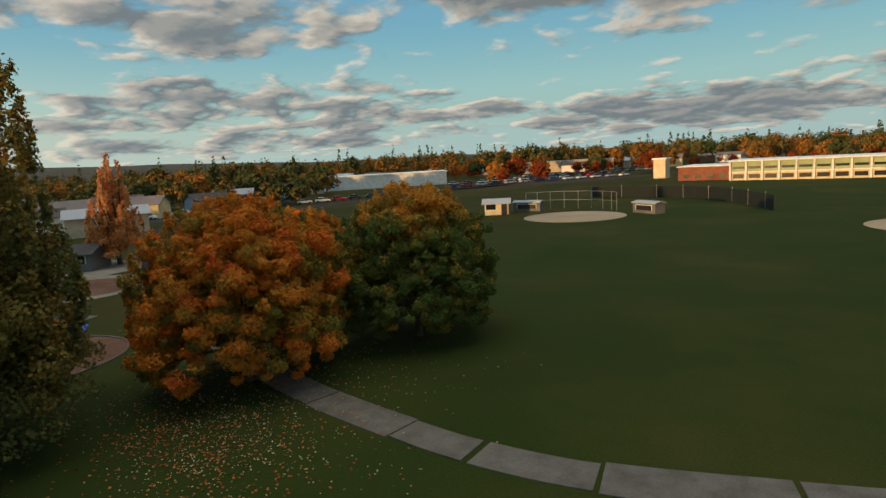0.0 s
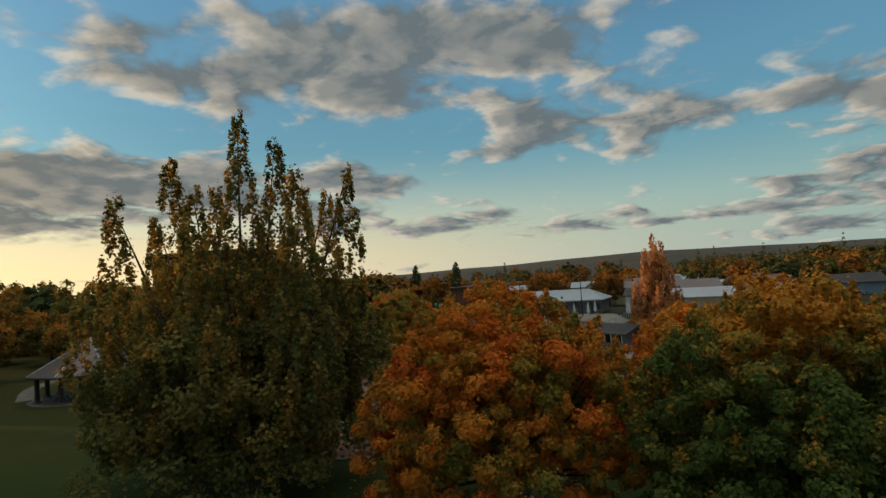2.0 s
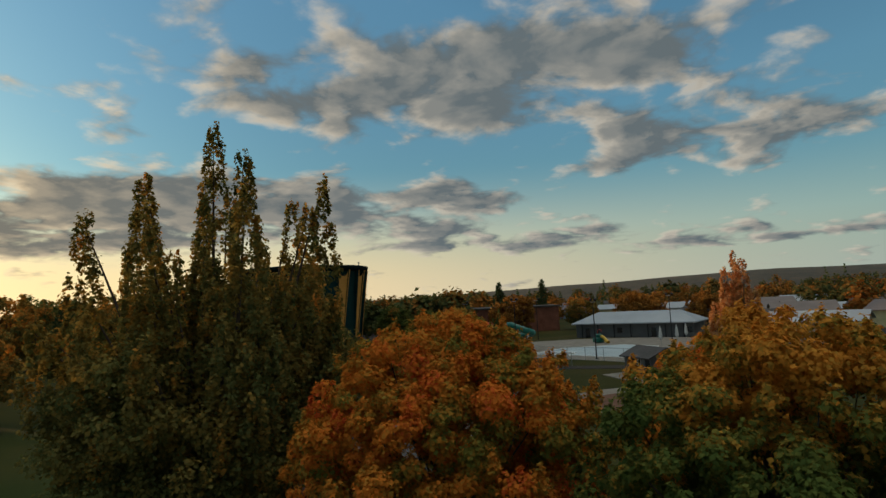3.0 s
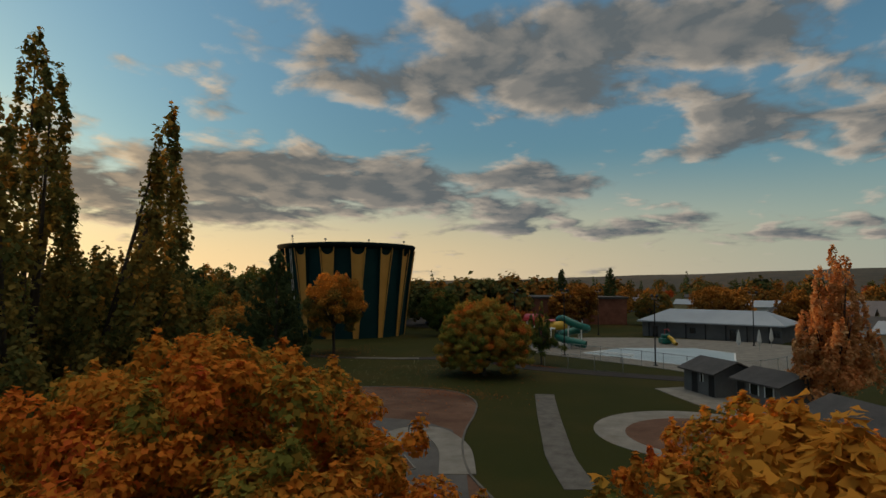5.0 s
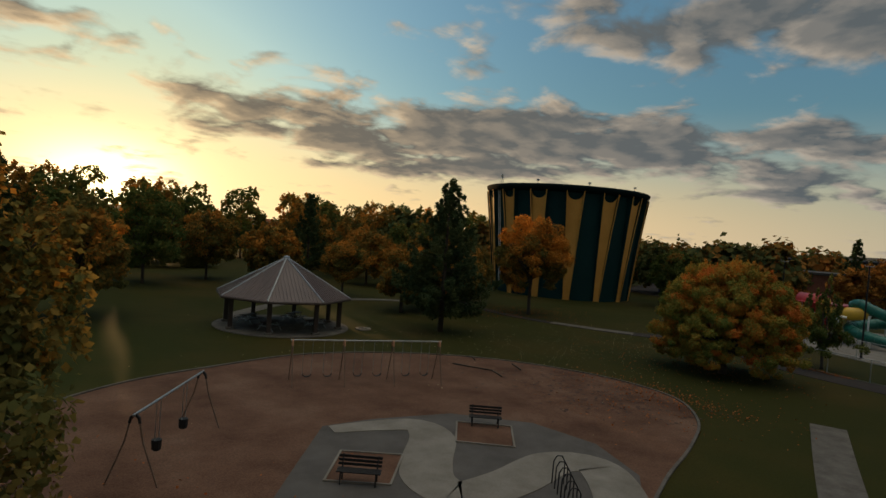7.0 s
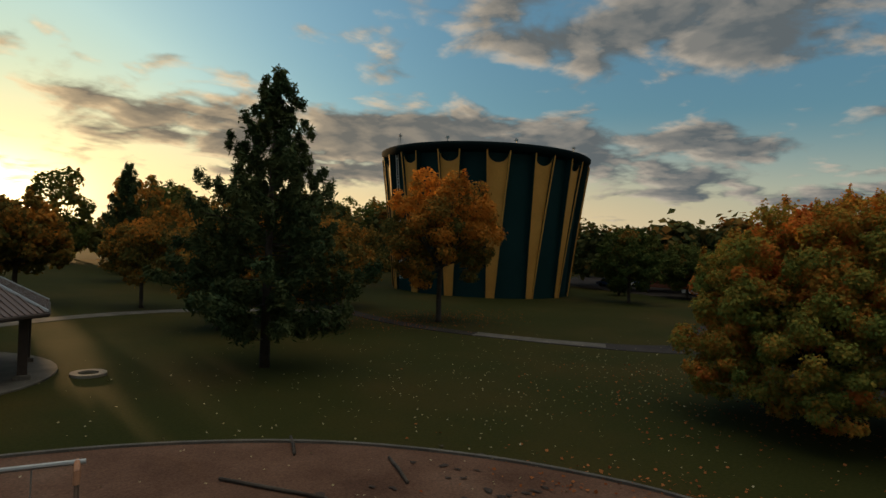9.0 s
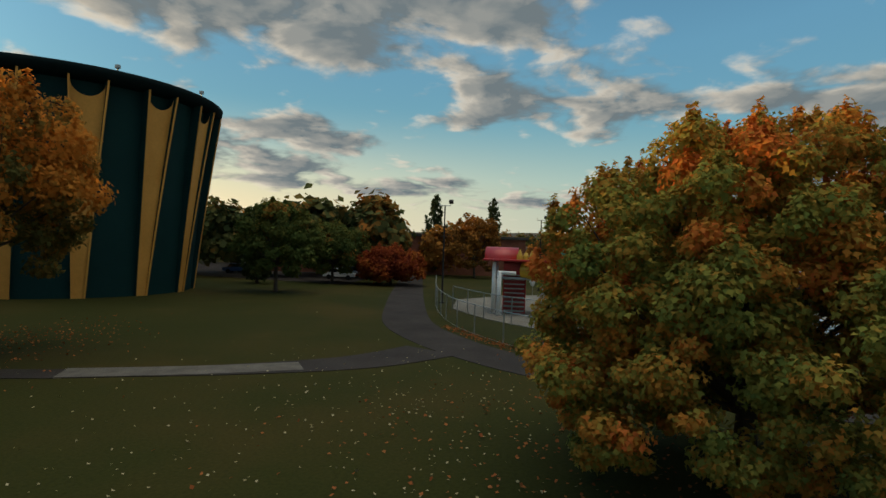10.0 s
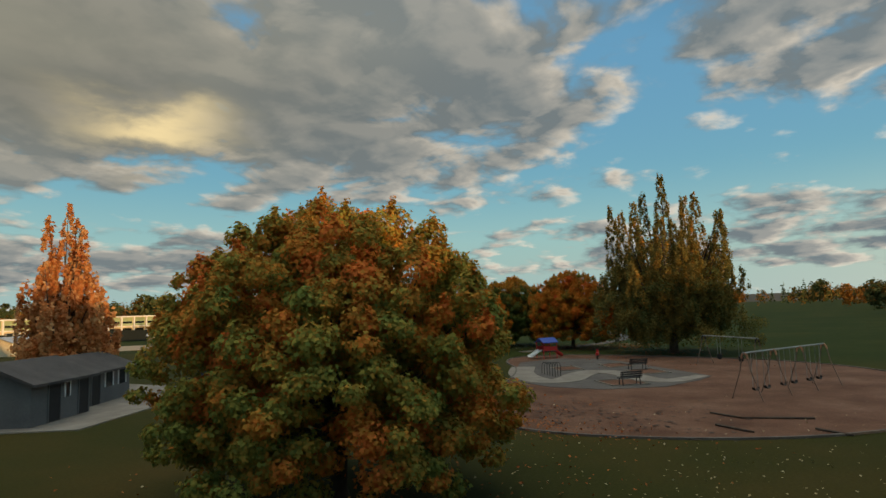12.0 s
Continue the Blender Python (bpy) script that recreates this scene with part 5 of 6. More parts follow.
def build_pool_house():
    root = thing("pool_house", "long low pool house with grey metal hip roof and dark walls", "pool house", at=(-122.5, 47.0, 0), turn=74)
    w, d, h, r = 25.0, 11.0, 2.9, 2.5
    bm = bmesh.new()
    box(bm, -w / 2, w / 2, -d / 2, d / 2, 0, h)
    part("wall", bm, BLOCK_GREY, root, "grey block wall")
    bm = bmesh.new()
    o = 0.8
    lo = [bm.verts.new(p) for p in ((-w / 2 - o, -d / 2 - o, h), (w / 2 + o, -d / 2 - o, h), (w / 2 + o, d / 2 + o, h), (-w / 2 - o, d / 2 + o, h))]
    mid = [bm.verts.new((v.co.x, v.co.y, h + 0.25)) for v in lo]
    rd = [bm.verts.new((-w / 2 + 3.5, 0, h + r)), bm.verts.new((w / 2 - 3.5, 0, h + r))]
    bm.faces.new(lo[::-1])
    for k in range(4):
        bm.faces.new((lo[k], lo[(k + 1) % 4], mid[(k + 1) % 4], mid[k]))
    for f in ((mid[0], mid[1], rd[1], rd[0]), (mid[2], mid[3], rd[0], rd[1]), (mid[1], mid[2], rd[1]), (mid[3], mid[0], rd[0])):
        bm.faces.new(f)
    part("roof", bm, ROOF_GREY, root, "pale grey metal roof")
    for k in range(7):
        bm = bmesh.new()
        x = -w / 2 + 1.6 + k * 3.6
        box(bm, x - 0.1, x + 0.1, -d / 2 - 0.62, -d / 2 - 0.42, 0, h)
        part("post", bm, POST_DARK, root)
        if k % 2 == 0:
            bm = bmesh.new()
            box(bm, x + 0.5, x + 1.6, -d / 2 - 0.04, -d / 2 + 0.05, 0.0 if k % 4 == 0 else 1.0, 2.1)
            part("opening", bm, GLASS_DARK, root)


build_pool_house()


# ---- trees of the park ----
def leaders_of(seed, main, n, radius, top, fall):
    """Upright leaders: the given tall ones and n lower ones spread round them."""
    rng = random.Random(seed)
    out = list(main)
    for i in range(n):
        q, a = radius * math.sqrt((i + 0.5) / n), i * 2.39996 + rng.uniform(-0.4, 0.4)
        out.append((q * math.cos(a), q * math.sin(a), top - fall * (q / radius) ** 1.5 + rng.uniform(-1.2, 0.6), rng.uniform(0.8, 1.15)))
    return out


SP = leaders_of(4, [(0.3, 0.4, 18.9, 1.5), (-0.7, 5.6, 15.8, 1.3), (-2.2, 4.0, 15.0, 1.2), (1.0, 2.6, 17.2, 1.3), (1.6, -2.6, 16.8, 1.4), (-2.3, -2.4, 15.8, 1.3), (-3.6, 2.2, 15.6, 1.3), (3.3, -4.4, 14.6, 1.4), (3.6, 4.6, 15.2, 1.3), (-1.4, -5.4, 14.2, 1.3), (5.0, 0.6, 14.4, 1.3), (-5.2, -0.8, 13.6, 1.3)], 40, 7.2, 13.4, 4.2)
tree("poplar", "tall dark multi-stemmed poplar with upright leaders", -6.1, 28.0, "leaders", POPLAR_LEAF, 18.9, 1.0, 7.7, 11, 0, 105, 0.15, 0.72, 0.46, SP)
tree("orange_maple", "round maple in full orange autumn colour", -1.7, 41.0, "round", MAPLE_ORANGE, 9.1, 0.2, 4.9, 12, 680, 250, 0.138, 0.49, 0.24, group="maples", lobed=True, hue=(0.35, 0.06, 0.16, 0.18, 0.0))
tree("turning_maple", "dense olive-green maple turning orange at the top", 1.2, 50.9, "round", MAPLE_GREEN, 9.0, 0.2, 4.7, 13, 580, 250, 0.138, 0.48, 0.24, group="maples", lobed=True, hue=(0.24, 0.13, 0.12, 0.06, 1.1))
tree("small_maple", "smaller orange maple behind the round orange one", -8.6, 50.7, "round", MAPLE_ORANGE, 7.6, 0.6, 3.7, 14, 420, 210, 0.155, 0.45, 0.22, group="maples", lobed=True, hue=(0.42, 0.06, 0.11, 0.10, 0.0))
tree("large_maple", "large dense maple, green below and orange on top", -58.0, 24.0, "round", MAPLE_MIX, 8.5, 0.2, 5.0, 15, 720, 290, 0.132, 0.50, 0.28, group="maples", lobed=True, hue=(0.41, 0.07, 0.12, 0.26, 0.1), dip=(139, 0.05, 0.12))
tree("young_maple", "slender young green maple inside the fence", -69.6, 27.4, "leaders", GREEN_LEAF, 8.4, 1.2, 2.7, 16, 0, 110, 0.15, 0.42, 0.13, [(0, 0, 8.4, 0.6), (0.9, 0.9, 6.9, 0.5), (-1.0, 0.6, 6.6, 0.5), (0.6, -1.2, 6.4, 0.5), (-0.7, -0.9, 7.0, 0.5), (-1.5, -0.4, 5.4, 0.6), (1.6, -0.2, 5.2, 0.6)])
TALL = leaders_of(9, [(0, 0, 13.6, 0.9), (0.9, 0.8, 12.9, 0.8), (-1.0, 0.5, 12.6, 0.8), (0.6, -1.1, 12.0, 0.8)], 14, 2.9, 11.6, 4.5)
tree("tall_orange_tree", "tall pale orange tree lit by the sun behind the wash house", -51.8, 57.2, "leaders", PALE_ORANGE_LEAF, 13.6, 1.2, 3.2, 17, 0, 60, 0.22, 0.62, 0.3, TALL)
# ash hue turns more orange upwards: evening sun on the top, put into leaf colour
tree("ash_tree", "open orange-brown tree in front of the tank", -67.6, -3.7, "round", OLIVE_LEAF, 12.0, 2.6, 4.4, 18, 100, 260, 0.2, 0.95, 0.22, hue=(0.52, 0.18, 0.14, 0.15, 0.2))
tree("pine_tree", "tall dark pine on the lawn by the shelter", -47.7, 2.6, "pine", CONIFER_LEAF, 13.3, 1.7, 5.6, 19, 128, 110, 0.085, 0.4, 0.26)
tree("shade_tree", "wide dark olive tree beyond the pine", -57.3, -8.8, "round", OLIVE_LEAF, 8.0, 1.2, 4.6, 20, 90, 200, 0.22, 1.0, 0.25)
tree("shade_tree", "low dark olive tree behind the pine", -51.7, -8.6, "round", OLIVE_LEAF, 7.4, 0.9, 2.8, 26, 60, 170, 0.22, 0.85, 0.2)
tree("shade_tree", "broad dark tree between the pine and the tank", -67.2, -15.8, "round", OLIVE_LEAF, 8.2, 1.2, 3.8, 27, 70, 170, 0.22, 0.95, 0.22)
tree("red_ash", "small orange tree on a sunlit strip of grass", -52.3, -21.8, "round", OLIVE_LEAF, 7.0, 2.0, 2.9, 21, 60, 150, 0.20, 0.8, 0.15)
park = (("round", OLIVE_LEAF, -45.3, -27.7, 8.4, 2.0, 3.6), ("cone", CONIFER_LEAF, -61.1, -47.2, 13.2, 1.5, 2.8), ("round", GREEN_LEAF, -32.4, -36.1, 12.2, 1.5, 4.6), ("round", OLIVE_LEAF, -42.1, -41.3, 9.8, 1.5, 4.2),
        ("cone", CONIFER_LEAF, -17.0, -32.8, 13.0, 1.2, 3.4), ("round", GREEN_LEAF, -11.0, -19.9, 10.5, 1.4, 4.6), ("round", OLIVE_LEAF, -68.8, -46.5, 10.6, 1.4, 4.4), ("round", GREEN_LEAF, -78.8, -42.7, 10.4, 1.4, 4.6),
        ("round", OLIVE_LEAF, -70.5, -27.4, 8.6, 1.5, 4.0), ("round", OLIVE_LEAF, -64.9, -34.9, 8.8, 1.5, 4.2), ("round", GREEN_LEAF, -102.3, -2.8, 9.4, 1.4, 3.7), ("cone", CONIFER_LEAF, -112.7, -8.7, 8.6, 0.6, 1.7), ("round", GREEN_LEAF, -118.4, -1.1, 7.8, 1.2, 4.2),
        ("round", RED_LEAF, -118.8, 6.3, 4.6, 0.4, 4.4), ("round", OLIVE_LEAF, -132.3, 2.5, 8.6, 1.0, 4.2), ("round", FAR_ORANGE, -142.4, 16.6, 10.5, 1.0, 4.2), ("cone", CONIFER_LEAF, -151.1, 9.2, 13.5, 0.8, 2.8), ("cone", CONIFER_LEAF, -163.0, 19.7, 14.0, 0.8, 3.0),
        ("round", FAR_ORANGE, -146.9, 45.8, 9.6, 1.0, 4.6), ("round", FAR_ORANGE, -137.2, 62.4, 9.0, 1.0, 4.2), ("round", OLIVE_LEAF, -153.7, 31.7, 8.8, 1.0, 4.4), ("round", GREEN_LEAF, 5.9, -9.6, 11.0, 1.4, 4.8), ("round", OLIVE_LEAF, -20.4, -11.4, 9.6, 1.4, 4.2))
for i, (kd, mt, x, y, tp, lw, rd) in enumerate(park):
    tree("conifer" if kd == "cone" else "park_tree", "dark narrow conifer at the edge of the park" if kd == "cone" else {OLIVE_LEAF: "olive-brown broad-crowned park tree", GREEN_LEAF: "dark green broad-crowned park tree", RED_LEAF: "low red-leaved tree by the fence", FAR_ORANGE: "golden orange tree beyond the pool"}[mt], x, y, "pine" if kd == "cone" else kd, mt, tp, lw, rd * (1.35 if kd == "cone" else 1), 40 + i, 70 if kd == "cone" else 75, 46 if kd == "cone" else 130, 0.16 if kd == "cone" else 0.30, 0.4 if kd == "cone" else rd * 0.24, 0.2, group="park trees")


# ---- the town beyond ----
def woods(name, label, material, spots, seed, conifer=False):
    """Far trees, too many to count, as one object."""
    rng = np.random.default_rng(seed)
    vs, count = [], 0
    for x, y, h, r in spots:
        far = math.hypot(x + 30, y - 40)
        nc, per = (26, 9) if far < 320 else (18, 6)
        if conifer:
            q = 1 - np.sqrt(rng.uniform(0, 1, nc * 5))
            a = rng.uniform(0, 2 * math.pi, nc * 5)
            w = r * (1 - q) * rng.uniform(0.4, 1.0, nc * 5)
            c = np.column_stack([w * np.cos(a), w * np.sin(a), 0.5 + (h - 0.5) * q, np.cos(a), np.sin(a), np.full(nc * 5, 0.6)])
            v = leaf_quads(c[:, :3] + np.array([x, y, 0]), c[:, 3:], r * 0.34, rng, 1.6)
            vs.append(v)
            count += len(c)
            continue
        c = lobes_round(rng, h, h * 0.12, r, nc * 3)
        c = np.repeat(c, per, axis=0)
        pos = c[:, :3] + rng.normal(0, 1, (len(c), 3)) * (r * 0.13)
        pos[:, 2] = np.maximum(pos[:, 2], 0.3)
        v = leaf_quads(pos + np.array([x, y, 0]), c[:, 3:] + np.array([0, 0, 0.4]), r * 0.24, rng, 1.1)
        vs.append(v)
        count += len(pos)
    quads(name, np.concatenate(vs), count, material, None, "stuff", label)
    bpy.data.objects[name]["category"] = "trees"


def scatter(seed, n, az0, az1, r0, r1, h0, h1, slim=0.36, centre=(-30, 40)):
    rng = np.random.default_rng(seed)
    out = []
    for _ in range(n):
        az = rng.uniform(az0, az1)
        r = r0 + (r1 - r0) * rng.uniform(0, 1) ** 0.8
        d = aim(az)
        x, y = centre[0] + d.x * r, centre[1] + d.y * r
        h = rng.uniform(h0, h1) * (1 + r / 2600)
        if -85 < x < 140 and 60 < y < 205 or (-130 < x < -60 and 5 < y < 62):
            continue
        if math.hypot(x - TX, y - TY) < 22:
            continue
        out.append((x, y, h, h * slim * rng.uniform(0.8, 1.2)))
    return out


woods("far_green_trees", "distant dark green and brown trees of the town", FAR_GREEN, scatter(1, 620, 0, 360, 200, 800, 8, 13) + scatter(2, 90, 105, 158, 95, 240, 8, 12, 0.4) + scatter(12, 50, 204, 260, 95, 240, 8, 13, 0.4) + scatter(13, 330, -35, 70, 300, 560, 8, 14) + scatter(18, 70, 40, 72, 120, 300, 6, 10, 0.42), 71)
woods("far_orange_trees", "distant orange autumn trees of the town", FAR_ORANGE, scatter(3, 230, 0, 360, 190, 700, 6, 11) + scatter(4, 150, -35, 65, 275, 460, 6, 10, 0.42) + scatter(14, 40, 100, 160, 100, 230, 6, 10, 0.42) + scatter(15, 60, 60, 105, 130, 300, 5, 9, 0.45), 72)
woods("far_red_trees", "distant red autumn trees of the town", RED_LEAF, scatter(5, 80, 0, 360, 190, 560, 5, 9, 0.42) + scatter(16, 40, -10, 30, 270, 340, 3, 5, 0.5), 73)
woods("far_conifers", "distant dark conifers rising over the roofs", CONIFER_LEAF, scatter(6, 260, 0, 360, 300, 850, 10, 17, 0.20) + scatter(17, 90, -35, 75, 400, 640, 14, 23, 0.19), 74, True)

# added tree rows that block the low sun; the gap leaves a sunlit strip
south = [(x + 1.5 * math.sin(x), y + 3 * math.sin(2.3 * x), tp) for y, tp, x0 in ((-69, 15.2, -150), (-84, 16.2, -146)) for x in range(x0, 90, 10) if not -62 < x < -51]
# added thicket and low row, filling the gaps where sun leaked under the crowns
woods("southern_thicket", "dense dark thicket added in the south to keep sun off the lawn", OLIVE_LEAF, [(x + 2 * math.sin(x * 1.7), -98 + 4 * math.sin(x), 8 + math.sin(2 * x), 4.4) for x in range(-160, 100, 6) if not -62 < x < -51] + [(x + math.sin(x * 2.1), -60 + 2 * math.sin(x * 1.3), 3.6 + 0.6 * math.sin(x), 2.5) for x in range(-150, 84, 4) if not -63 < x < -50], 75)
for i, (x, y, tp) in enumerate(south):
    tree("park_tree", "broad dark tree added on the southern edge to shade the park", x, y, "round", (OLIVE_LEAF, GREEN_LEAF)[i % 2], tp - (i % 3) * 0.5, 0.5, 5.6, 140 + i, 46, 70, 0.55, 1.5, 0.24, group="park trees")
RNG = random.Random(21)
WALLS = [surface("house_wall_%s" % k, [c], 0.8, 10.0, 0.85, 0.1, mottle=0.15) for k, c in (("white", (0.68, 0.66, 0.62)), ("beige", (0.46, 0.37, 0.26)), ("yellow", (0.58, 0.46, 0.24)), ("blue", (0.22, 0.27, 0.31)), ("brown", (0.20, 0.12, 0.08)))]
ROOFS = [ROOF_DARK, ROOF_GREY, ROOF_BROWN]


def at_az(az, r, eye=(24.3, 24.15)):
    d = aim(az)
    return eye[0] + d.x * r, eye[1] + d.y * r


spots = [(72, 143), (67, 132), (64, 168), (59, 185), (57, 213), (53, 230), (50, 241), (68, 202), (74, 213), (77, 185), (81, 213), (75, 258), (62, 269), (47, 336), (29, 347), (25, 325), (21, 358), (17, 336), (33, 358), (38, 370), (12, 370), (9, 358), (86, 235), (91, 258), (95, 241), (100, 269), (104, 291), (88, 336), (83, 314), (93, 325), (23, 392), (30, 403), (70, 168), (66, 196), (61, 230), (57, 252), (55, 274), (72, 235), (66, 252), (77, 230), (48, 302), (44, 347), (41, 364), (19, 386), (14, 392), (27, 375), (34, 386), (74, 174)]
for i, (az, r) in enumerate(spots):
    x, y = at_az(az, r)
    w, d, h = RNG.uniform(9, 15), RNG.uniform(7, 10), RNG.uniform(2.8, 4.2)
    k = i % 5
    gable_house("house", ("white", "beige", "pale yellow", "grey-blue", "brown")[k] + " house with a low gabled roof", x, y, az + 180 + RNG.uniform(-25, 25), w, d, h, RNG.uniform(1.2, 2.0), WALLS[k], ROOFS[i % 3], [(0.5, 0, 1.0, 2.1)], [(-w * 0.3, 1.0, 1.5, 1.2), (w * 0.28, 1.0, 1.8, 1.2)], "house", 0.5, "town houses")


def long_hall(name, label, x, y, turn, w, d, h, wall, roof, windows=8, bands=1):
    root = thing(name, label, "building", at=(x, y, 0), turn=turn)
    bm = bmesh.new()
    box(bm, -w / 2, w / 2, -d / 2, d / 2, 0, h)
    part("wall", bm, wall, root)
    bm = bmesh.new()
    box(bm, -w / 2 - 0.4, w / 2 + 0.4, -d / 2 - 0.4, d / 2 + 0.4, h, h + 0.5, 0.05)
    part("roof", bm, roof, root)
    for b in range(bands):
        for k in range(windows):
            cx = -w / 2 + (k + 0.5) * w / windows
            ww = w / windows * 0.62
            z = h * (b + 0.35) / bands
            bm = bmesh.new()
            box(bm, cx - ww / 2, cx + ww / 2, -d / 2 - 0.05, -d / 2 + 0.1, z, z + h * 0.38 / bands)
            win = part("window", bm, GLASS_DARK, root)
            bm = bmesh.new()
            box(bm, cx - ww / 2 - 0.1, cx + ww / 2 + 0.1, -d / 2 - 0.14, -d / 2 + 0.02, z - 0.14, z)
            part("sill", bm, WHITE_PAINT, win)
    return root


x, y = at_az(42.6, 262)
long_hall("market_hall", "long low white shop hall with a flat pale roof", x, y, 42.6 + 180, 48, 18, 5.2, WALLS[0], WHITE_PAINT, 12)
x, y = at_az(50.5, 262)
long_hall("market_wing", "lower white wing of the shop hall", x, y, 50.5 + 172, 30, 14, 3.6, WALLS[0], WHITE_PAINT, 7)
x, y = at_az(26, 340)
long_hall("brick_hall", "long low brown hall behind the car park", x, y, 206, 50, 14, 5.5, WALLS[1], ROOF_GREY, 10)
x, y = at_az(107.5, 172, (6.25, 49.6))
long_hall("gym_hall", "large low hall with a dark grey roof beyond the tank", x, y, 107.5 + 180, 50, 26, 6.6, BRICK_WALL, ROOF_DARK, 9)


def build_school():
    """Two-storey school front with pale green panels, and a brick block at its end."""
    root = thing("school", "long two-storey school with pale green panels and white columns", "school", at=(21.5, 214, 0), turn=0)
    root.scale = (1, 1, 0.6)
    w, d, h = 72.0, 16.0, 8.6
    bm = bmesh.new()
    box(bm, -w / 2, w / 2, -d / 2, d / 2, 0, h)
    part("wall", bm, CREAM, root, "cream wall")
    bm = bmesh.new()
    box(bm, -w / 2 - 0.8, w / 2 + 0.8, -d / 2 - 1.2, d / 2 + 0.8, h, h + 0.6, 0.08)
    part("roof", bm, WHITE_PAINT, root, "flat white roof edge")
    bm = bmesh.new()
    box(bm, -w / 2 - 0.3, w / 2 + 0.3, -d / 2 - 0.9, -d / 2, 3.5, 3.95, 0.05)
    part("canopy", bm, WHITE_PAINT, root, "white canopy over the ground floor")
    for k in range(19):
        x = -w / 2 + k * w / 18
        bm = bmesh.new()
        box(bm, x - 0.2, x + 0.2, -d / 2 - 0.7, -d / 2 - 0.3, 0, h)
        part("column", bm, WHITE_PAINT, root)
        if k < 18:
            cx = x + w / 36
            bm = bmesh.new()
            box(bm, cx - 1.7, cx + 1.7, -d / 2 - 0.12, -d / 2 + 0.05, 4.1, h - 0.2)
            p = part("panel", bm, GREEN_PANEL, root, "pale green panel")
            bm = bmesh.new()
            box(bm, cx - 1.5, cx + 1.5, -d / 2 - 0.17, -d / 2 - 0.05, 5.2, 6.3)
            part("pane", bm, GLASS_DARK, p)
            bm = bmesh.new()
            box(bm, cx - 1.4, cx + 1.4, -d / 2 - 0.12, -d / 2 + 0.05, 0.9, 2.8)
            part("window", bm, GLASS_DARK, root)
    r2 = thing("school_wing", "red brick end block of the school", "school", at=(-22.6, 218, 0))
    r2.scale = (1, 1, 0.6)
    bm = bmesh.new()
    box(bm, -7.2, 7.2, -8, 8, 0, 6.6)
    part("wall", bm, BRICK_WALL, r2)
    bm = bmesh.new()
    box(bm, -7.6, 7.6, -8.4, 8.4, 6.6, 7.1, 0.05)
    part("roof", bm, WHITE_PAINT, r2)
    for k in range(4):
        bm = bmesh.new()
        box(bm, -5.8 + k * 3.4, -4.2 + k * 3.4, -8.06, -7.9, 1.2, 2.9)
        part("window", bm, GLASS_DARK, r2)


build_school()
x, y = at_az(17.6, 215)
long_hall("pale_tower", "pale square tower with a wider cap", x, y, 177, 4.0, 4.0, 6.2, CREAM, WHITE_PAINT, 1, 3)
gable_house("concession_stand", "small yellow concession stand with a pale roof", -34.6, 116.4, 30, 4.2, 3.4, 2.1, 0.6, CREAM, ROOF_GREY, [(1.4, 0, 0.9, 2.0)], [(-1.0, 1.0, 1.8, 1.0)], "kiosk", 0.5)
for x, y, t in ((-31.5, 122.5, 10), (-8.5, 121, -30)):
    gable_house("dugout", "low grey dugout beside the infield", x, y, t, 5.2, 2.0, 1.6, 0.25, BLOCK_GREY, ROOF_GREY, [], [(0, 0.5, 3.6, 0.8)], "dugout", 0.2, "dugouts")

FENCE_CLOTH = surface("dark_windscreen", [(0.010, 0.014, 0.012)], 0.5, 6.0, 0.8, 0.1)
fence = thing("outfield_fence", "dark curved outfield fence with posts", "fence")
line = curve([(-32, 152.5), (-25, 152.3), (-17, 151), (-8.3, 148), (0, 139.5), (5, 132), (8.6, 126)], 3)
bm = bmesh.new()
ribbon(bm, line, 0.08, 0.0, 2.4)
part("windscreen", bm, FENCE_CLOTH, fence, "dark windscreen cloth")
for k in range(0, len(line), 2):
    bm = bmesh.new()
    tube(bm, [(*line[k], 0), (*line[k], 2.7)], 0.06, 6)
    part("post", bm, GALV, fence)
backstop = thing("backstop", "tall wire backstop behind home plate", "fence")
line = [(-24 + 10 * math.cos(a), 121 + 7 * math.sin(a)) for a in (math.pi * (0.15 + 0.7 * k / 8) for k in range(9))]
for k, p in enumerate(line):
    bm = bmesh.new()
    tube(bm, [(*p, 0), (*p, 3.2)], 0.04, 6)
    part("post", bm, GALV, backstop)
for z in (1.6, 3.2):
    bm = bmesh.new()
    tube(bm, [(*p, z) for p in line], 0.03, 6)
    part("rail", bm, GALV, backstop)


# ---- cars ----
PAINTS = [surface("car_paint_" + k, [c], 0.5, 5.0, 0.3, 0.0, mottle=0.05, spec=0.5) for k, c in (("white", (0.62, 0.62, 0.60)), ("silver", (0.34, 0.35, 0.36)), ("red", (0.36, 0.02, 0.02)), ("dark", (0.02, 0.022, 0.026)), ("blue", (0.03, 0.07, 0.18)))]


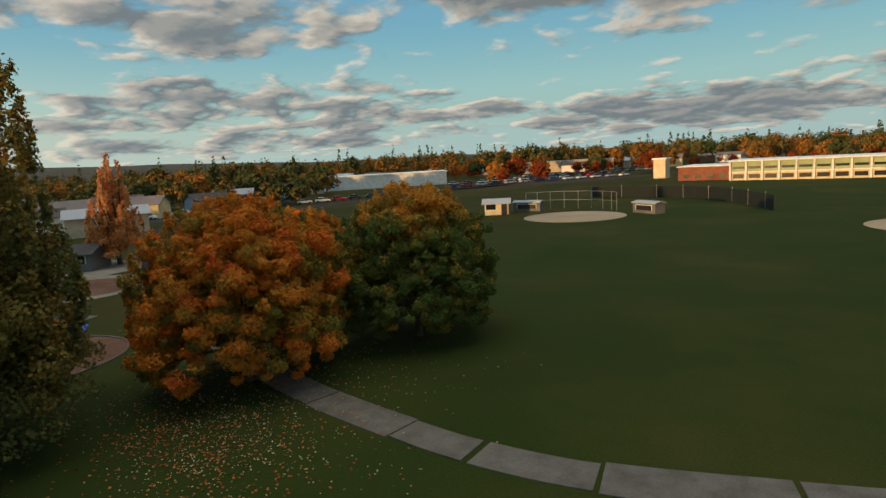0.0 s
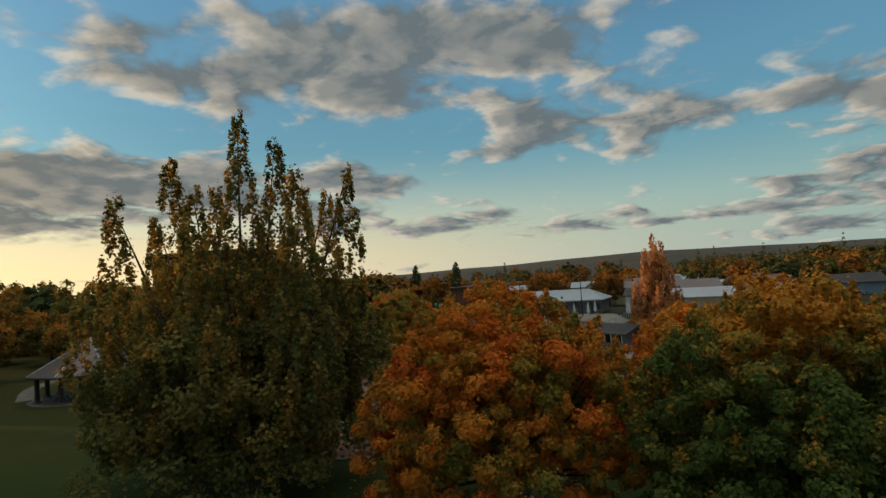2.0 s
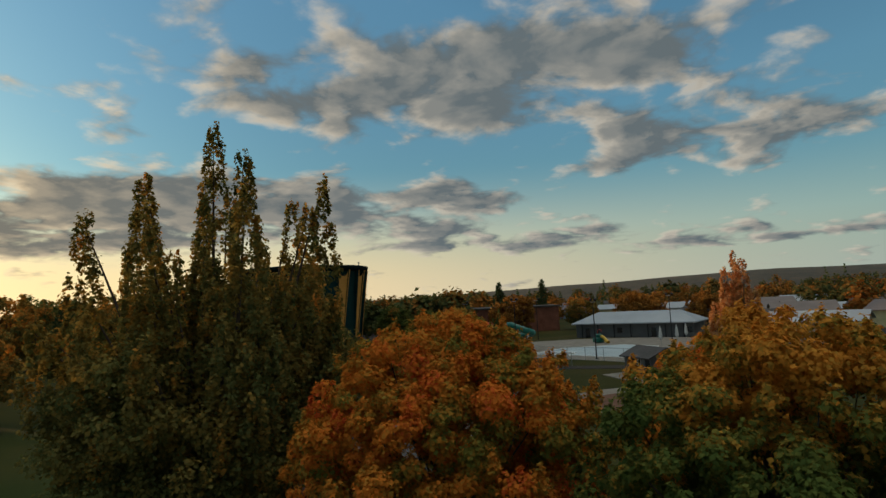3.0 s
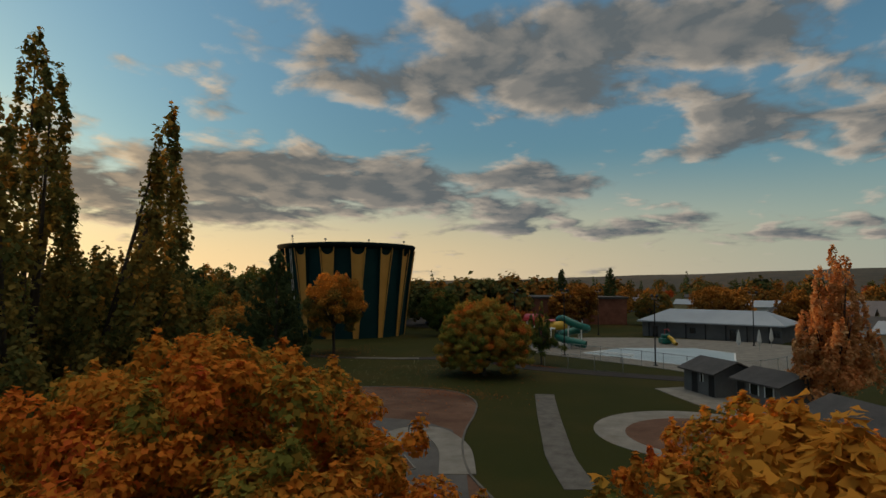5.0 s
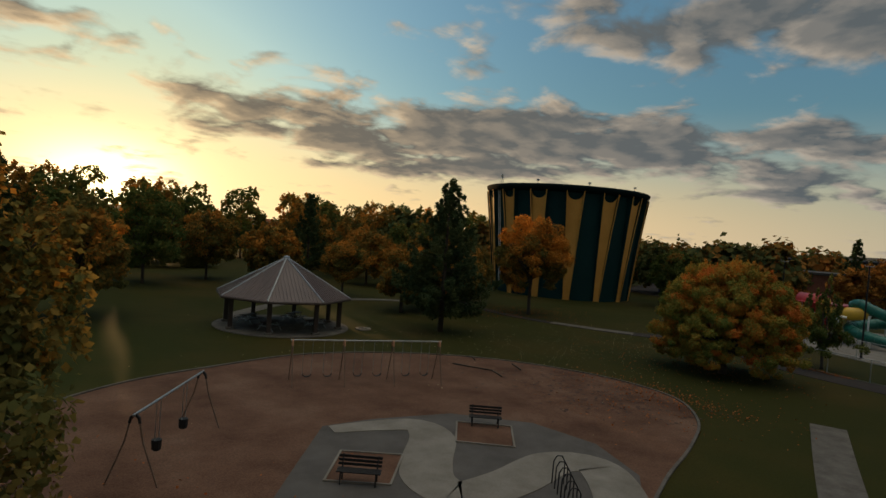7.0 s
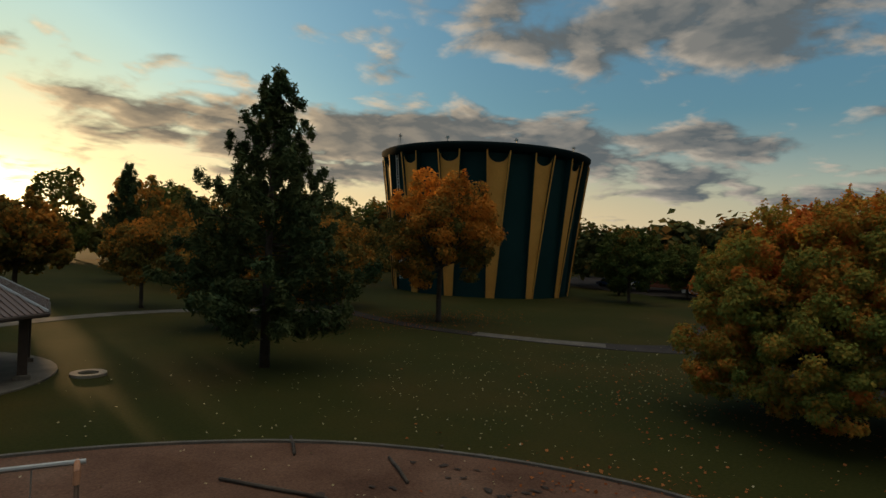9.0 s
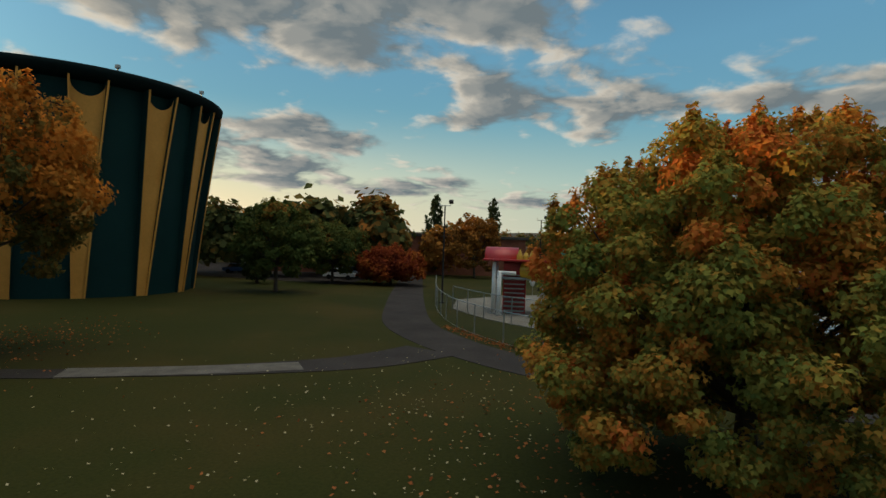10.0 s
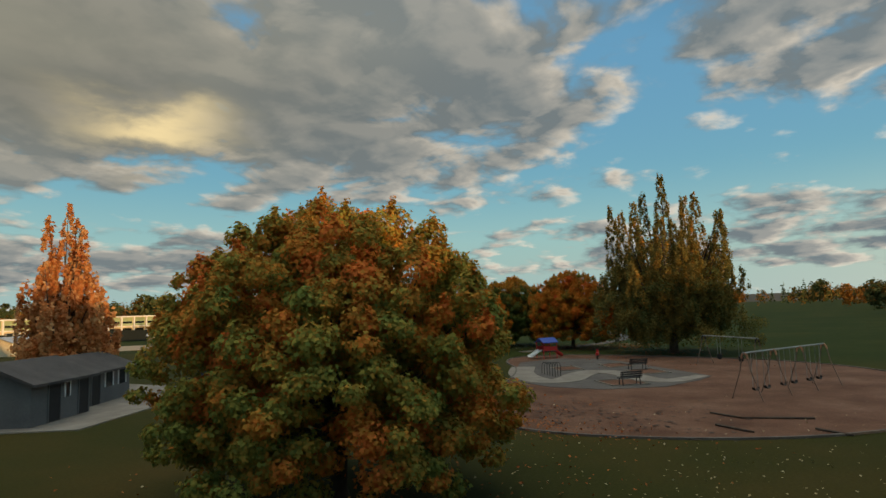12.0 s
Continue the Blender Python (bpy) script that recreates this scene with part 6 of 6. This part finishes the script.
def build_car(colour, paint):
    root = thing("car", colour + " car parked on the grey asphalt", "car", "parked cars")
    bm = bmesh.new()
    prof = [(-2.15, 0.35), (-2.2, 0.8), (-1.5, 0.95), (1.2, 0.98), (2.1, 0.85), (2.2, 0.4)]
    a = [bm.verts.new((x, -0.85, z)) for x, z in prof]
    b = [bm.verts.new((x, 0.85, z)) for x, z in prof]
    bm.faces.new(a)
    bm.faces.new(b[::-1])
    for k in range(6):
        bm.faces.new((a[k], b[k], b[(k + 1) % 6], a[(k + 1) % 6]))
    bmesh.ops.recalc_face_normals(bm, faces=bm.faces)
    part("body", bm, paint, root)
    bm = bmesh.new()
    lo = [bm.verts.new(p) for p in ((-1.55, -0.78, 0.94), (1.1, -0.78, 0.94), (1.1, 0.78, 0.94), (-1.55, 0.78, 0.94))]
    hi = [bm.verts.new(p) for p in ((-1.1, -0.62, 1.42), (0.4, -0.62, 1.42), (0.4, 0.62, 1.42), (-1.1, 0.62, 1.42))]
    for k in range(4):
        bm.faces.new((lo[k], lo[(k + 1) % 4], hi[(k + 1) % 4], hi[k]))
    part("glazing", bm, GLASS_DARK, root)
    bm = bmesh.new()
    box(bm, -1.12, 0.42, -0.64, 0.64, 1.41, 1.47, 0.02)
    part("roof", bm, paint, root)
    for x in (-1.35, 1.35):
        for y in (-0.8, 0.8):
            bm = bmesh.new()
            tube(bm, [(x, y - 0.1, 0.32), (x, y + 0.1, 0.32)], 0.32, 12)
            part("wheel", bm, BLACK_RUBBER, root)
    return root


names = ("white", "silver", "red", "black", "dark blue")
makes = [build_car(n, p) for n, p in zip(names, PAINTS)]
used = [False] * 5
places = []
for n, x0, y0, dx, dy, t in ((13, -107, 199, 3.67, 4.5, 70), (12, -118, 216, 3.91, 4.36, 70), (9, -113, 248, 4.12, 3.75, 70), (14, -116, 271, 3.77, 2.92, 70), (10, -114, 131, 1.78, 5.11, 50), (7, -119, 85, -1.33, 5.17, 30), (8, -126, -2, -3.6, 0, 90), (7, -130, -18, -3.8, 0, 90)):
    for k in range(n):
        places.append((x0 + k * dx + RNG.uniform(-0.5, 0.5), y0 + k * dy, t))
for i, (x, y, t) in enumerate(places):
    k = RNG.choice((0, 0, 1, 1, 2, 3, 4))
    m = pose(x, y, 0.02, 0, 0, t + RNG.uniform(-4, 4))
    if not used[k]:
        makes[k].matrix_world = m
        used[k] = True
    else:
        copy_thing(makes[k], m)
for k in range(5):
    if not used[k]:
        makes[k].matrix_world = pose(-60 + k * 3, 206, 0.02, 0, 0, 55)


# ---- fallen leaves ----
def litter(name, label, material, n, seed, spots, size):
    rng = np.random.default_rng(seed)
    pos = []
    for x, y, rx, ry, share in spots:
        k = int(n * share)
        p = rng.normal(0, 1, (k, 3)) * np.array([rx, ry, 0]) + np.array([x, y, 0.045])
        p[:, 2] += rng.uniform(0, 0.03, k)
        pos.append(p)
    pos = np.concatenate(pos)
    v = leaf_quads(pos, np.tile([0, 0, 1.6], (len(pos), 1)), size, rng, 1.0)
    v[:, 2] = np.maximum(v[:, 2], 0.012)
    quads(name, v, len(pos), material, None, "stuff", label)
    bpy.data.objects[name]["category"] = "leaves"


PALE_LITTER = foliage("pale_fallen_leaves", [(0.2, (0.26, 0.20, 0.10)), (0.8, (0.46, 0.38, 0.24))], 0.6, 0.0)
RUST_LITTER = foliage("rust_fallen_leaves", [(0.2, (0.20, 0.055, 0.020)), (0.8, (0.36, 0.13, 0.045))], 0.6, 0.0)
litter("pale_leaf_litter", "scattered pale fallen leaves on the grass", PALE_LITTER, 2100, 81, [(4.2, 35.6, 2.4, 1.6, 0.2), (2, 37.5, 3.6, 2.6, 0.32), (-55, 15, 6.5, 4.2, 0.16), (-47, 6, 9, 6, 0.12), (-62, 16, 6, 5, 0.14), (-52, 10, 12, 8, 0.10), (1, 46, 4, 3, 0.08)], 0.075)
edge = ((-82.0, 15.9), (-79.5, 16.9), (-77.2, 18.1), (-75.2, 19.4), (-73.4, 20.7), (-71.8, 22.1), (-70.4, 23.5), (-69.2, 25.0), (-68.2, 26.6), (-67.6, 28.4), (-67.2, 30.4))
FENCE_DRIFT = [(a[0] + (b[0] - a[0]) * f / 4, a[1] + (b[1] - a[1]) * f / 4) for a, b in zip(edge, edge[1:]) for f in range(4)]
litter("rust_leaf_litter", "rusty fallen leaves drifted along the path and under trees", RUST_LITTER, 6400, 82, [(3.0, 35.2, 3.2, 1.8, 0.11), (-1.5, 40, 4.2, 4.0, 0.18), (-46.5, 25, 1.2, 3.5, 0.10), (-68.5, -5, 4.6, 2.4, 0.18), (-59, 22, 4.5, 4.5, 0.12), (-10, 29, 5, 5, 0.07), (-44, 26, 3.0, 3, 0.05)] + [(x, y, 0.32, 0.32, 0.0056) for x, y in FENCE_DRIFT], 0.105)


def bark_clumps():
    """Trodden dark clumps in the western part of the bark ground."""
    rng = np.random.default_rng(91)
    k = 260
    c = np.column_stack([-42.5 + rng.normal(0, 2.4, k), 23.0 + rng.normal(0, 4.2, k), np.full(k, 0.050) + rng.uniform(0, 0.006, k)])
    keep = (c[:, 0] > -46.0) & (c[:, 0] < -35) & (c[:, 1] > 15.5) & (c[:, 1] < 30)
    c = c[keep]
    v = np.empty((len(c), 6, 3))
    for j in range(6):
        a = j * math.pi / 3 + rng.normal(0, 0.25, len(c))
        q = rng.uniform(0.03, 0.13, len(c))
        v[:, j] = c + np.column_stack([q * np.cos(a), q * np.sin(a) * 1.5, rng.uniform(-0.003, 0.004, len(c))])
    quads("bark_clumps", v.reshape(-1, 3), len(c), DAMP_BARK, None, "stuff", "dark damp clumps trodden into the bark ground", 6)
    bpy.data.objects["bark_clumps"]["category"] = "bark"


DAMP_BARK = surface("damp_bark", [(0.3, (0.038, 0.024, 0.018)), (0.7, (0.068, 0.043, 0.030))], 1.2, 16.0, 0.9, 0.8)
bark_clumps()
